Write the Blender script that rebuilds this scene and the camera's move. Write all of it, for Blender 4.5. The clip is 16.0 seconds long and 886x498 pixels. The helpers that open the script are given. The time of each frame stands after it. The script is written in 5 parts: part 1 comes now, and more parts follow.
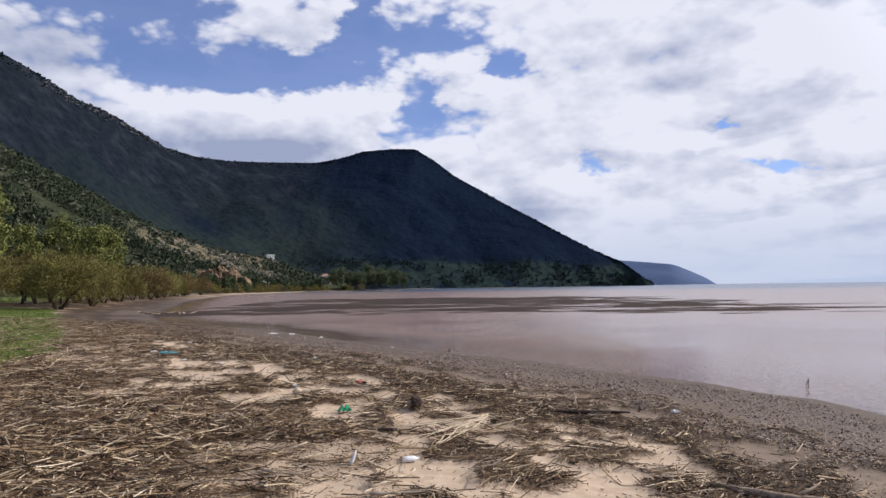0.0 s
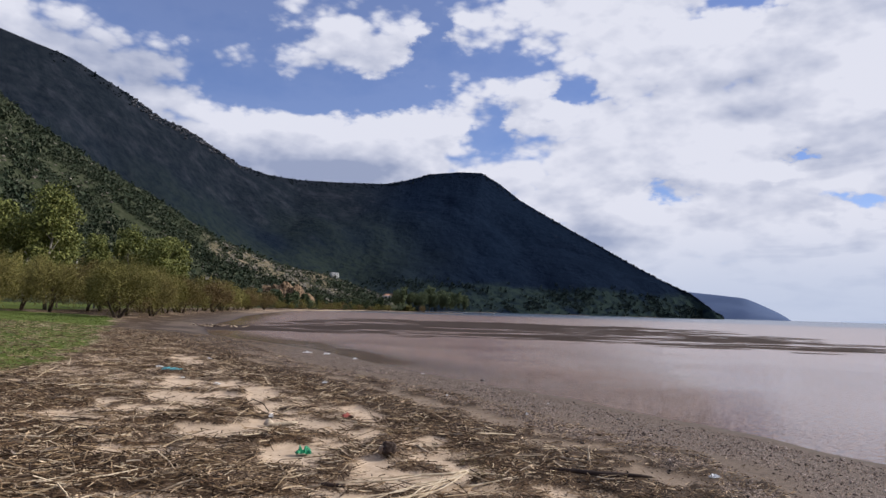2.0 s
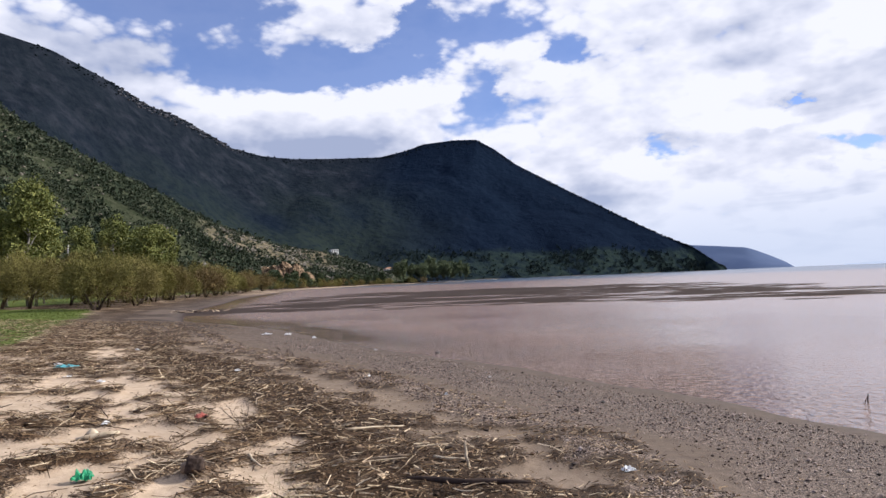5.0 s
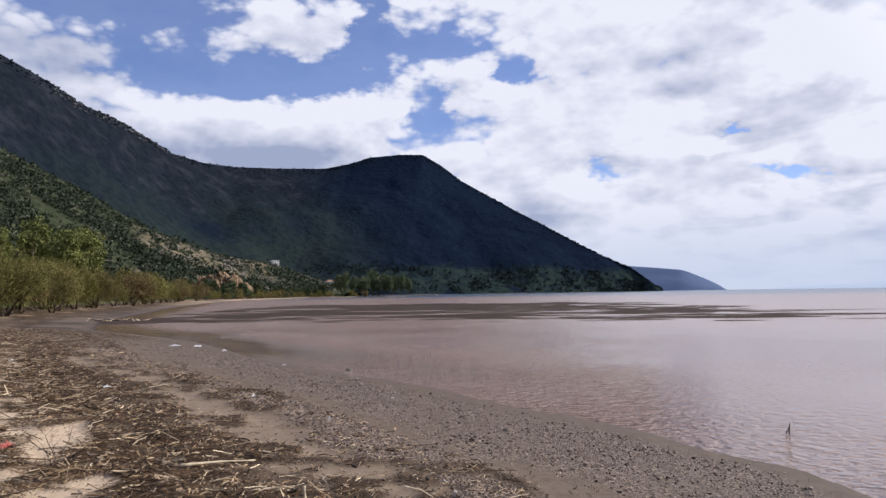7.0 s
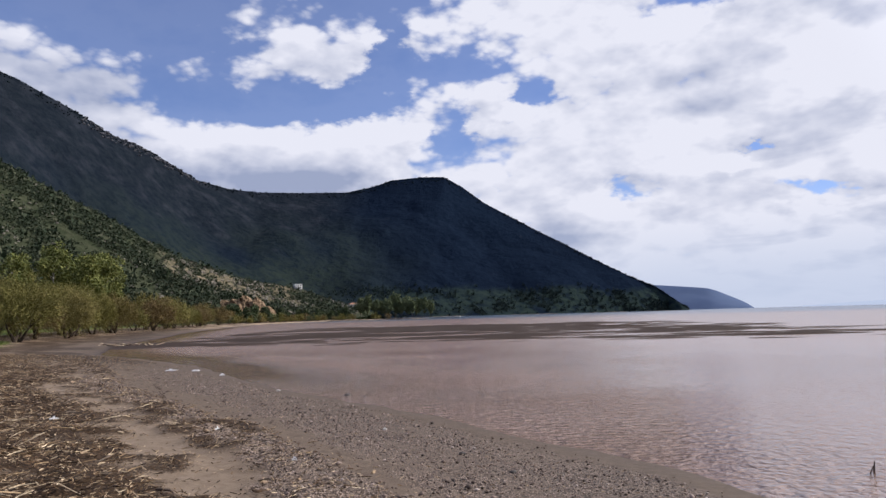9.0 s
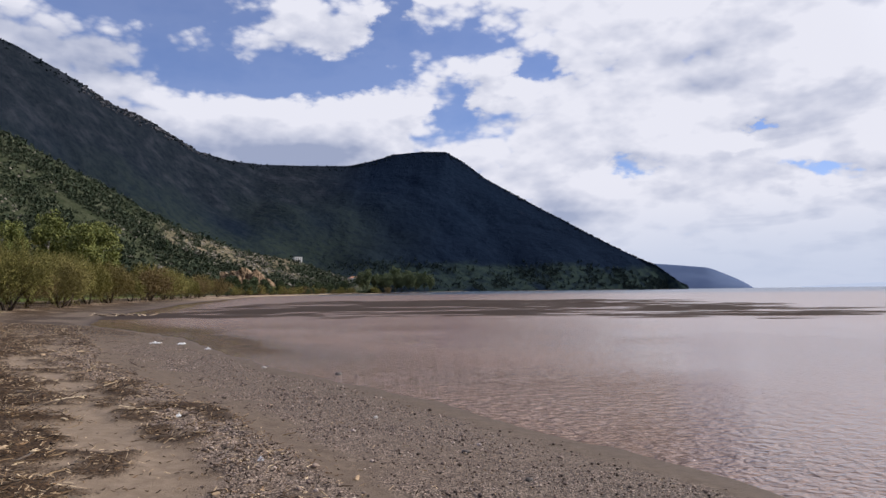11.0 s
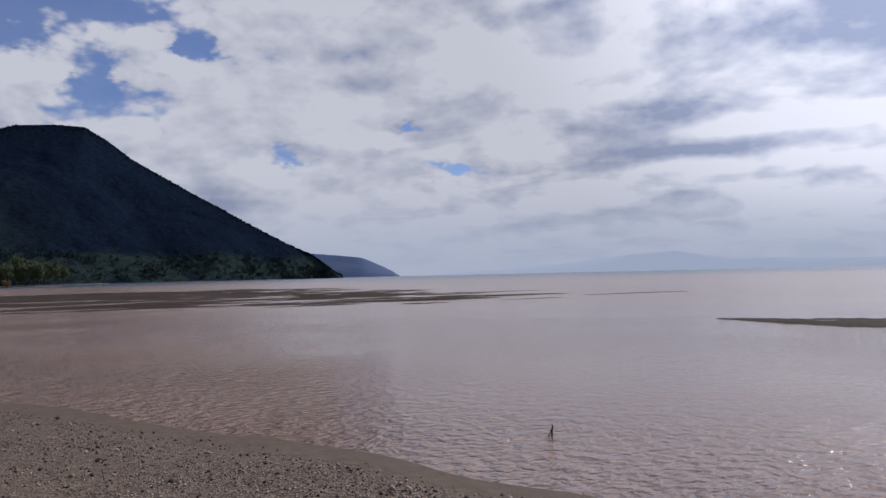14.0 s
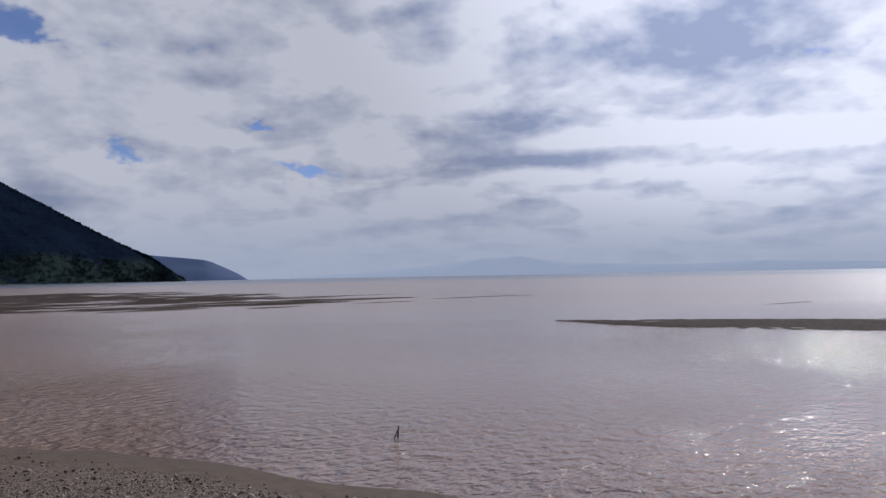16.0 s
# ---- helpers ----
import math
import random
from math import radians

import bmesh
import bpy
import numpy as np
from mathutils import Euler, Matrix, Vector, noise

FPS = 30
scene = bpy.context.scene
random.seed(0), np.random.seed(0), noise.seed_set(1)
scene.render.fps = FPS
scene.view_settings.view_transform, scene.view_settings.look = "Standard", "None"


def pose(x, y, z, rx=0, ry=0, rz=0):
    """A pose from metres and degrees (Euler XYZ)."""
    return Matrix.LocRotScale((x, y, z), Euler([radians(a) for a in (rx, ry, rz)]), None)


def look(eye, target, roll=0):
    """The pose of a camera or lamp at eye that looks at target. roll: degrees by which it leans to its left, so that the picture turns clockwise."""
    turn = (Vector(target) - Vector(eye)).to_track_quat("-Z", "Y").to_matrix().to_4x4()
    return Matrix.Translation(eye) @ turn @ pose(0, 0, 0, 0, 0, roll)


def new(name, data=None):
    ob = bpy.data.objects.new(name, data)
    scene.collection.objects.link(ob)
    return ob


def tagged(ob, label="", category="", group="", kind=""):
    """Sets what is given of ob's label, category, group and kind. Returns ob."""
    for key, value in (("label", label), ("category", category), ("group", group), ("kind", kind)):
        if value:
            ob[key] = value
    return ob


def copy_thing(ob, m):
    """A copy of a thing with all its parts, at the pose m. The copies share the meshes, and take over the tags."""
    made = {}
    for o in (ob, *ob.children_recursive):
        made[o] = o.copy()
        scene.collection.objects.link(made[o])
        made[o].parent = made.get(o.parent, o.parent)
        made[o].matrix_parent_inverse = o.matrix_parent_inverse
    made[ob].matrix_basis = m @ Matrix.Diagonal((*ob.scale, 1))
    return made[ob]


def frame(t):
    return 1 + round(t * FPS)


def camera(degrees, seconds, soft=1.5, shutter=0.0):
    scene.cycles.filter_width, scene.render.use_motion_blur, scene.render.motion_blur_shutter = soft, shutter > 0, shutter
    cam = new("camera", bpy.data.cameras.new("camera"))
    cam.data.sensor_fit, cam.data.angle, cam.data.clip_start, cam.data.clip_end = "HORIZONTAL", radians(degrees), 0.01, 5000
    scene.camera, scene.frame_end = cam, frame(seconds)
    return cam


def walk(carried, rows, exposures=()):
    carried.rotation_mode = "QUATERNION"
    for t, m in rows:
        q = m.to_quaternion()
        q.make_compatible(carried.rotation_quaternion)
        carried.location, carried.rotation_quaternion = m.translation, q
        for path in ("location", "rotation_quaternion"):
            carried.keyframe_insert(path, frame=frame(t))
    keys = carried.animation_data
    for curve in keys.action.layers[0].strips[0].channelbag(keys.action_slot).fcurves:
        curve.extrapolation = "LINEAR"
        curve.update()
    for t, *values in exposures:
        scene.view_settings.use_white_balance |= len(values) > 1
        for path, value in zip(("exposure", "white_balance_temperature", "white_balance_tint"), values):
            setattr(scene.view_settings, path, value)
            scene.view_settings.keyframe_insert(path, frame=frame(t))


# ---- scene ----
cam = camera(64.2, 16.0)
PATH = [
    (0.0, 0.000, -0.000, 2.095, 93.08, 0.71, 0.27),
    (0.5, 0.205, 0.401, 2.083, 91.50, 0.68, 1.65),
    (1.0, 0.387, 0.825, 2.083, 96.07, 1.83, -0.42),
    (1.5, 0.577, 1.207, 2.092, 94.02, 0.71, 0.05),
    (2.0, 0.843, 1.589, 2.103, 94.94, -1.71, 5.31),
    (2.5, 1.059, 1.925, 2.092, 93.05, 1.26, 5.86),
    (3.0, 1.321, 2.231, 2.075, 92.47, -0.55, 8.99),
    (3.5, 1.549, 2.568, 2.083, 91.15, -0.03, 9.13),
    (4.0, 1.787, 2.936, 2.073, 93.34, 3.19, 6.10),
    (4.2, 1.914, 3.089, 2.069, 92.50, 2.44, 6.43),
    (6.3, 2.703, 4.425, 2.010, 92.63, 1.40, 3.69),
    (6.5, 2.786, 4.565, 2.001, 93.39, 0.71, 2.94),
    (7.0, 2.906, 4.865, 1.970, 93.57, 0.75, 1.01),
    (7.5, 3.135, 5.194, 1.927, 92.34, 1.70, 3.28),
    (8.0, 3.263, 5.565, 1.898, 97.52, -0.58, 1.80),
    (8.2, 3.326, 5.710, 1.879, 96.55, 0.70, 1.93),
    (10.3, 3.040, 8.122, 1.771, 94.11, 0.35, 4.47),
    (10.5, 3.068, 8.142, 1.772, 93.45, -0.19, 4.46),
    (11.0, 3.132, 8.178, 1.782, 93.37, 0.57, 2.87),
    (11.5, 3.147, 8.153, 1.785, 94.45, 1.57, -1.92),
    (12.0, 3.149, 8.158, 1.797, 94.61, 1.65, -6.61),
    (12.5, 3.160, 8.159, 1.791, 93.58, 1.62, -11.92),
    (13.0, 3.172, 8.159, 1.790, 92.81, 1.17, -15.76),
    (13.5, 3.191, 8.158, 1.787, 92.72, 0.91, -19.54),
    (14.0, 3.187, 8.113, 1.787, 92.10, 1.26, -24.33),
    (14.5, 3.187, 8.090, 1.788, 92.34, 0.75, -28.30),
    (15.0, 3.167, 8.053, 1.789, 92.16, 1.21, -30.27),
    (15.5, 3.166, 8.025, 1.787, 92.08, 1.13, -33.26),
    (16.0, 3.168, 8.009, 1.787, 92.18, 1.02, -36.30),
]
EXPOSURES = [(t, stops, kelvin, 13) for t, stops, kelvin in ((0, -0.06, 6080), (1.5, -0.19, 6080), (2.5, -0.04, 6080), (3.0, 0.1, 6080), (3.5, 0.1, 6080), (4.2, 0.14, 6080), (6.4, 0.16, 6080), (7.2, -0.04, 6080), (8, -0.05, 6080), (10.8, -0.05, 6200), (11.5, -0.2, 6150), (12.5, -0.46, 6080), (14.5, -0.66, 5950), (16, -0.78, 5850))]
walk(cam, [(t, pose(*p)) for t, *p in PATH], EXPOSURES)

# ---- small helpers ----
RNG = np.random.default_rng(7)


def fade(a, b, v):
    k = np.clip((np.asarray(v, float) - a) / (b - a), 0, 1)
    return k * k * (3 - 2 * k)


def lattice(ix, iy, seed):
    h = (ix.astype(np.int64) * 374761393 + iy.astype(np.int64) * 668265263 + seed * 974634541) & 0x7FFFFFFF
    h = ((h ^ (h >> 13)) * 1274126177) & 0x7FFFFFFF
    return ((h ^ (h >> 16)) & 0xFFFF) / 65535.0


def value_noise(x, y, seed=0):
    """Smooth noise from 0 to 1 with one cell a unit."""
    x, y = np.asarray(x, float), np.asarray(y, float)
    ix, iy = np.floor(x), np.floor(y)
    fx, fy = x - ix, y - iy
    fx, fy = fx * fx * (3 - 2 * fx), fy * fy * (3 - 2 * fy)
    a, b = lattice(ix, iy, seed), lattice(ix + 1, iy, seed)
    c, d = lattice(ix, iy + 1, seed), lattice(ix + 1, iy + 1, seed)
    return (a * (1 - fx) + b * fx) * (1 - fy) + (c * (1 - fx) + d * fx) * fy


def fbm(x, y, octaves=4, seed=0):
    total, amp, norm = 0.0, 1.0, 0.0
    for k in range(octaves):
        total = total + amp * value_noise(np.asarray(x) * 2 ** k + 17.3 * k, np.asarray(y) * 2 ** k - 9.1 * k, seed + k)
        norm += amp
        amp *= 0.5
    return total / norm


def polyline_distance(x, y, line):
    """Distance to an open line of points."""
    x, y = np.asarray(x, float), np.asarray(y, float)
    best = np.full(x.shape, 1e12)
    for (ax, ay), (bx, by) in zip(line[:-1], line[1:]):
        sx, sy = bx - ax, by - ay
        k = np.clip(((x - ax) * sx + (y - ay) * sy) / (sx * sx + sy * sy), 0, 1)
        best = np.minimum(best, (ax + k * sx - x) ** 2 + (ay + k * sy - y) ** 2)
    return np.sqrt(best)


def inside(x, y, poly):
    x, y = np.asarray(x, float), np.asarray(y, float)
    hit = np.zeros(x.shape, bool)
    for (ax, ay), (bx, by) in zip(poly, poly[1:] + poly[:1]):
        if ay == by:
            continue
        hit ^= ((ay > y) != (by > y)) & (x < (bx - ax) * (y - ay) / (by - ay) + ax)
    return hit


def array_mesh(name, verts, faces, material, smooth=True):
    """A mesh from an array of points and an array of faces with equally many corners."""
    verts, faces = np.asarray(verts, np.float32), np.asarray(faces, np.int32)
    me = bpy.data.meshes.new(name)
    n, k = faces.shape
    me.vertices.add(len(verts))
    me.vertices.foreach_set("co", verts.ravel())
    me.loops.add(n * k)
    me.loops.foreach_set("vertex_index", faces.ravel())
    me.polygons.add(n)
    me.polygons.foreach_set("loop_start", np.arange(n, dtype=np.int32) * k)
    me.polygons.foreach_set("loop_total", np.full(n, k, np.int32))
    me.update(calc_edges=True)
    me.polygons.foreach_set("use_smooth", np.full(n, smooth, bool))
    me.materials.append(material)
    return me


def grid_faces(rows, cols):
    a = (np.arange(rows - 1)[:, None] * cols + np.arange(cols - 1)[None, :]).ravel()
    return np.stack([a, a + 1, a + cols + 1, a + cols], 1)


def link_bm(name, bm, material, smooth=True):
    me = bpy.data.meshes.new(name)
    bm.to_mesh(me)
    bm.free()
    me.materials.append(material)
    me.polygons.foreach_set("use_smooth", np.full(len(me.polygons), smooth, bool))
    return new(name, me)


def part(name, bm, material, parent, label="", smooth=True):
    """Links a bmesh as one mesh under a thing or a part, in the parent's coordinates."""
    ob = link_bm(name, bm, material, smooth)
    ob.parent = parent
    if label:
        tagged(ob, label)
    return ob


def thing(name, m, label, category, group=""):
    ob = new(name)
    ob.empty_display_size = 0.2
    ob.matrix_world = m
    return tagged(ob, label, category, group)


def tube(bm, points, radii, sides=6):
    """A tapered tube along points, closed at both ends."""
    rings = []
    pts = [Vector(p) for p in points]
    for i, p in enumerate(pts):
        way = (pts[min(i + 1, len(pts) - 1)] - pts[max(i - 1, 0)]).normalized()
        q = way.to_track_quat("Z", "Y")
        rings.append([bm.verts.new(p + q @ Vector((math.cos(a) * radii[i], math.sin(a) * radii[i], 0)))
                      for a in (2 * math.pi * j / sides for j in range(sides))])
    for r0, r1 in zip(rings[:-1], rings[1:]):
        for j in range(sides):
            bm.faces.new((r0[j], r0[(j + 1) % sides], r1[(j + 1) % sides], r1[j]))
    bm.faces.new(rings[0][::-1])
    bm.faces.new(rings[-1])


def box(bm, cx, cy, cz, sx, sy, sz, bevel=0.0):
    got = bmesh.ops.create_cube(bm, size=1.0)["verts"]
    for v in got:
        v.co = Vector((cx + v.co.x * sx, cy + v.co.y * sy, cz + v.co.z * sz))
    if bevel:
        edges = list({e for v in got for e in v.link_edges})
        bmesh.ops.bevel(bm, geom=edges, offset=bevel, segments=1, affect="EDGES")


# ---- world, sun ----
SUN_AZ, SUN_EL = 73.0, 31.0


def node(nt, kind, *links, **settings):
    """A node with its settings; links fill its inputs in order (a socket or a value, None to skip)."""
    n = nt.nodes.new(kind)
    for key, value in settings.items():
        setattr(n, key, value)
    for i, value in enumerate(links):
        if value is None:
            continue
        if isinstance(value, bpy.types.NodeSocket):
            nt.links.new(value, n.inputs[i])
        else:
            n.inputs[i].default_value = value
    return n


def calc(nt, operation, *values, clamp=False):
    return node(nt, "ShaderNodeMath", *values, operation=operation, use_clamp=clamp).outputs[0]


def step(nt, value, low, high, to_low=0.0, to_high=1.0):
    return node(nt, "ShaderNodeMapRange", value, low, high, to_low, to_high, interpolation_type="SMOOTHSTEP").outputs[0]


def blend(nt, factor, a, b):
    """Mixes two colours."""
    n = nt.nodes.new("ShaderNodeMix")
    n.data_type = "RGBA"
    for socket, value in ((n.inputs[0], factor), (n.inputs[6], a), (n.inputs[7], b)):
        if isinstance(value, bpy.types.NodeSocket):
            nt.links.new(value, socket)
        else:
            socket.default_value = (*value, 1) if isinstance(value, tuple) and len(value) == 3 else value
    return n.outputs[2]


def grain(nt, vector, scale, detail=4.0, rough=0.55, distortion=0.0):
    n = nt.nodes.new("ShaderNodeTexNoise")
    if vector is not None:
        nt.links.new(vector, n.inputs["Vector"])
    for key, value in (("Scale", scale), ("Detail", detail), ("Roughness", rough), ("Distortion", distortion)):
        n.inputs[key].default_value = value
    return n.outputs[0]


world = bpy.data.worlds.new("sky")
scene.world = world
world.use_nodes = True
wt = world.node_tree
wt.nodes.clear()
way = node(wt, "ShaderNodeTexCoord").outputs["Generated"]
sep = node(wt, "ShaderNodeSeparateXYZ", way).outputs
azimuth = calc(wt, "MULTIPLY", calc(wt, "ARCTAN2", sep[0], sep[1]), 57.29578)
height = calc(wt, "MULTIPLY", calc(wt, "ARCSINE", sep[2]), 57.29578)


def patches(spots, start, az, el):
    """A sum of soft oval patches in the sky: azimuth, height, half widths, amount."""
    total = start
    for a, e, sa, se, amount in spots:
        u = calc(wt, "MULTIPLY_ADD", az, 1 / sa, -a / sa)
        v = calc(wt, "MULTIPLY_ADD", el, 1 / se, -e / se)
        r2 = calc(wt, "MULTIPLY_ADD", u, u, calc(wt, "MULTIPLY", v, v))
        total = calc(wt, "MULTIPLY_ADD", calc(wt, "EXPONENT", calc(wt, "MULTIPLY", r2, -0.8)), amount, total)
    return total


# gaps (negative) and banks (positive) of the cloud cover
COVER = [(-16.5, 16.4, 5.5, 1.1, -1.3), (-8.5, 17.4, 5.0, 1.2, -1.3), (-2.2, 19.6, 4.0, 0.9, -1.1), (-2.0, 14.6, 2.2, 1.6, -1.0), (-6.8, 21.0, 1.4, 2.4, -1.2), (-22.5, 21.2, 5.0, 1.5, -1.1),
         (-29, 21.5, 6.0, 2.4, -1.0), (-21.5, 17.6, 2.6, 1.2, -0.8), (4.8, 17.3, 1.8, 0.9, -1.5), (11.9, 9.9, 2.6, 0.85, -1.7), (21.7, 12.0, 1.4, 0.3, -1.7), (25.9, 8.5, 2.8, 0.5, -1.35),
         (17.8, 23.4, 5.5, 1.5, -1.9), (34.3, 15.0, 1.7, 0.3, -1.4), (-14, 25, 16, 1.8, -0.5),
         (-21.9, 13.2, 2.5, 1.4, 1.25), (-13.8, 13.2, 3.3, 1.7, 1.25), (-9.3, 13.8, 2.2, 1.6, 1.2), (-5.0, 14.6, 2.0, 0.9, 1.0), (-16.5, 11.0, 9.0, 1.7, 1.1), (-28.6, 15.4, 4.0, 1.2, 0.6), (-34, 17.6, 3.5, 1.0, 0.3),
         (-11.5, 20.2, 3.6, 1.5, 1.0), (1.2, 15.6, 2.3, 2.2, 0.9), (7.0, 13.0, 6.0, 3.0, 0.5), (8.5, 7.0, 3.2, 1.8, 0.8)]
# thick grey parts (positive) and thin bright ones (negative)
SHADE = [(-31, 17.0, 8.0, 3.0, 0.85), (-12, 20.5, 5.0, 1.5, 0.35), (-16, 10.7, 9.0, 1.3, 0.7), (-16, 12.4, 9.0, 2.0, 0.35), (7.4, 6.3, 2.6, 1.3, 0.75), (9.9, 8.2, 1.2, 0.7, -0.6), (17, 15.3, 3.5, 0.8, 0.5), (14, 17.5, 6.0, 0.8, 0.25), (41.9, 12.3, 5.0, 1.0, 0.9), (47.0, 9.2, 6.0, 0.7, 1.1),
         (57, 16.5, 9.0, 2.6, 0.6), (62, 12.6, 6.0, 1.6, 0.55), (39.5, 19.5, 2.0, 3.0, -0.9), (34.5, 15.0, 3.4, 1.6, -0.7), (54, 10.7, 8.0, 0.6, -1.3), (57.5, 7.5, 9.0, 0.5, -0.6), (66, 9.6, 6.0, 0.8, -0.8),
         (-12.6, 14.6, 3.6, 0.9, -0.5), (-22.0, 14.3, 1.8, 0.8, -0.6), (27, 18, 6.0, 2.0, -0.3), (31, 10.0, 5.0, 0.8, -0.2)]


def cover_at(da, de):
    """Thickness of the cloud at the view's bearing and height, shifted by some degrees."""
    az, el = calc(wt, "ADD", azimuth, da), calc(wt, "ADD", height, de)
    ragged = node(wt, "ShaderNodeTexNoise", node(wt, "ShaderNodeCombineXYZ", az, calc(wt, "MULTIPLY", el, 1.7), 0.0).outputs[0])
    for key, value in (("Scale", 0.42), ("Detail", 4.0), ("Roughness", 0.6)):
        ragged.inputs[key].default_value = value
    sway = node(wt, "ShaderNodeSeparateXYZ", ragged.outputs["Color"]).outputs
    bent_az, bent_el = calc(wt, "MULTIPLY_ADD", calc(wt, "SUBTRACT", sway[0], 0.5), 5.5, az), calc(wt, "MULTIPLY_ADD", calc(wt, "SUBTRACT", sway[1], 0.5), 2.4, el)
    spot = node(wt, "ShaderNodeCombineXYZ", calc(wt, "MULTIPLY", az, 0.105), calc(wt, "MULTIPLY", el, 0.19), 2.7).outputs[0]
    big = grain(wt, spot, 1.0, 8.0, 0.52, 0.3)
    puff = node(wt, "ShaderNodeTexVoronoi", spot)
    for key, value in (("Scale", 3.4), ("Detail", 2.0), ("Roughness", 0.5)):
        puff.inputs[key].default_value = value
    lumps = calc(wt, "MULTIPLY_ADD", puff.outputs["Distance"], -0.34, 0.12)
    base = calc(wt, "ADD", step(wt, az, -1.0, 15.0, 0.70, 1.02), step(wt, calc(wt, "ABSOLUTE", az), 75.0, 110.0, 0.0, -0.28))
    return calc(wt, "ADD", calc(wt, "MULTIPLY_ADD", calc(wt, "SUBTRACT", big, 0.5), 1.0, lumps), patches([(a, e, sa, se, 0.30 * k) for a, e, sa, se, k in COVER], base, bent_az, bent_el))


density, sunward = cover_at(0.0, 0.0), cover_at(1.0, 1.3)
mask = step(wt, density, 0.36, 0.60, 0.10, 1.0)
# cloud light: rims that face the sun are bright, thick parts and undersides grey
toward = node(wt, "ShaderNodeVectorMath", way, (math.sin(radians(SUN_AZ)) * math.cos(radians(SUN_EL)),
              math.cos(radians(SUN_AZ)) * math.cos(radians(SUN_EL)), math.sin(radians(SUN_EL))), operation="DOT_PRODUCT").outputs["Value"]
glow = step(wt, toward, 0.72, 0.98, 1.0, 1.8)
lit = calc(wt, "SUBTRACT", sunward, density)
tone = calc(wt, "MULTIPLY_ADD", lit, 1.15, patches(SHADE, calc(wt, "ADD", calc(wt, "MULTIPLY_ADD", density, 0.28, -0.10), step(wt, azimuth, 15.0, 45.0, 0.0, 0.12)), azimuth, height))
# the layer over the open bay: flat banks that close up towards the horizon
flat = calc(wt, "DIVIDE", 1.0, calc(wt, "ADD", calc(wt, "MAXIMUM", sep[2], 0.0), 0.17))
layer = node(wt, "ShaderNodeCombineXYZ", calc(wt, "MULTIPLY", sep[0], flat), calc(wt, "MULTIPLY", sep[1], flat), 0.3).outputs[0]
banks = step(wt, grain(wt, layer, 2.2, 6.0, 0.48, 0.4), 0.32, 0.70, -0.5, 0.5)
thick = calc(wt, "MULTIPLY_ADD", banks, step(wt, azimuth, 6.0, 34.0, 0.25, 0.9), tone, clamp=True)
cloud = node(wt, "ShaderNodeVectorMath", blend(wt, thick, (0.86, 0.855, 0.895), (0.36, 0.405, 0.54)), operation="SCALE")
wt.links.new(glow, cloud.inputs["Scale"])
nishita = node(wt, "ShaderNodeTexSky", sky_type="NISHITA", sun_disc=False, sun_elevation=radians(SUN_EL), sun_rotation=radians(SUN_AZ), air_density=1.0, dust_density=0.2, ozone_density=4.0)
blue = node(wt, "ShaderNodeVectorMath", nishita.outputs[0], operation="SCALE")
blue.inputs["Scale"].default_value = 0.12
violet = node(wt, "ShaderNodeVectorMath", blue.outputs[0], (0.92, 0.87, 1.06), operation="MULTIPLY")
upper = blend(wt, mask, violet.outputs[0], cloud.outputs[0])
haze = calc(wt, "MULTIPLY", step(wt, height, 0.5, 8.5, 0.92, 0.0), step(wt, azimuth, 4.0, 16.0, 0.55, 1.0))
sky = blend(wt, haze, upper, (0.60, 0.655, 0.77))
back = node(wt, "ShaderNodeBackground", sky, 1.0)
node(wt, "ShaderNodeOutputWorld", back.outputs[0])

sun = new("sun", bpy.data.lights.new("sun", "SUN"))
sun.data.energy, sun.data.angle, sun.data.color = 5.0, radians(0.6), (1.0, 0.93, 0.82)
sun_way = Vector((math.sin(radians(SUN_AZ)) * math.cos(radians(SUN_EL)), math.cos(radians(SUN_AZ)) * math.cos(radians(SUN_EL)), math.sin(radians(SUN_EL))))
sun.matrix_world = look(sun_way * 50, (0, 0, 0))


# ---- materials ----
def material(name, rough=0.85, spec=0.3):
    m = bpy.data.materials.new(name)
    m.use_nodes = True
    nt = m.node_tree
    bsdf = nt.nodes["Principled BSDF"]
    bsdf.inputs["Roughness"].default_value = rough
    bsdf.inputs["Specular IOR Level"].default_value = spec
    return m, nt, bsdf


def relief(nt, bsdf, value, strength, distance):
    b = node(nt, "ShaderNodeBump")
    b.inputs["Strength"].default_value, b.inputs["Distance"].default_value = strength, distance
    nt.links.new(value, b.inputs["Height"])
    nt.links.new(b.outputs[0], bsdf.inputs["Normal"])


def place(nt):
    return node(nt, "ShaderNodeNewGeometry").outputs["Position"]


def attribute(nt, name):
    return node(nt, "ShaderNodeAttribute", attribute_name=name).outputs["Fac"]


def ramp(nt, value, *stops):
    n = nt.nodes.new("ShaderNodeValToRGB")
    while len(n.color_ramp.elements) < len(stops):
        n.color_ramp.elements.new(0.5)
    for e, (p, c) in zip(n.color_ramp.elements, stops):
        e.position, e.color = p, (*c, 1)
    nt.links.new(value, n.inputs[0])
    return n.outputs[0]


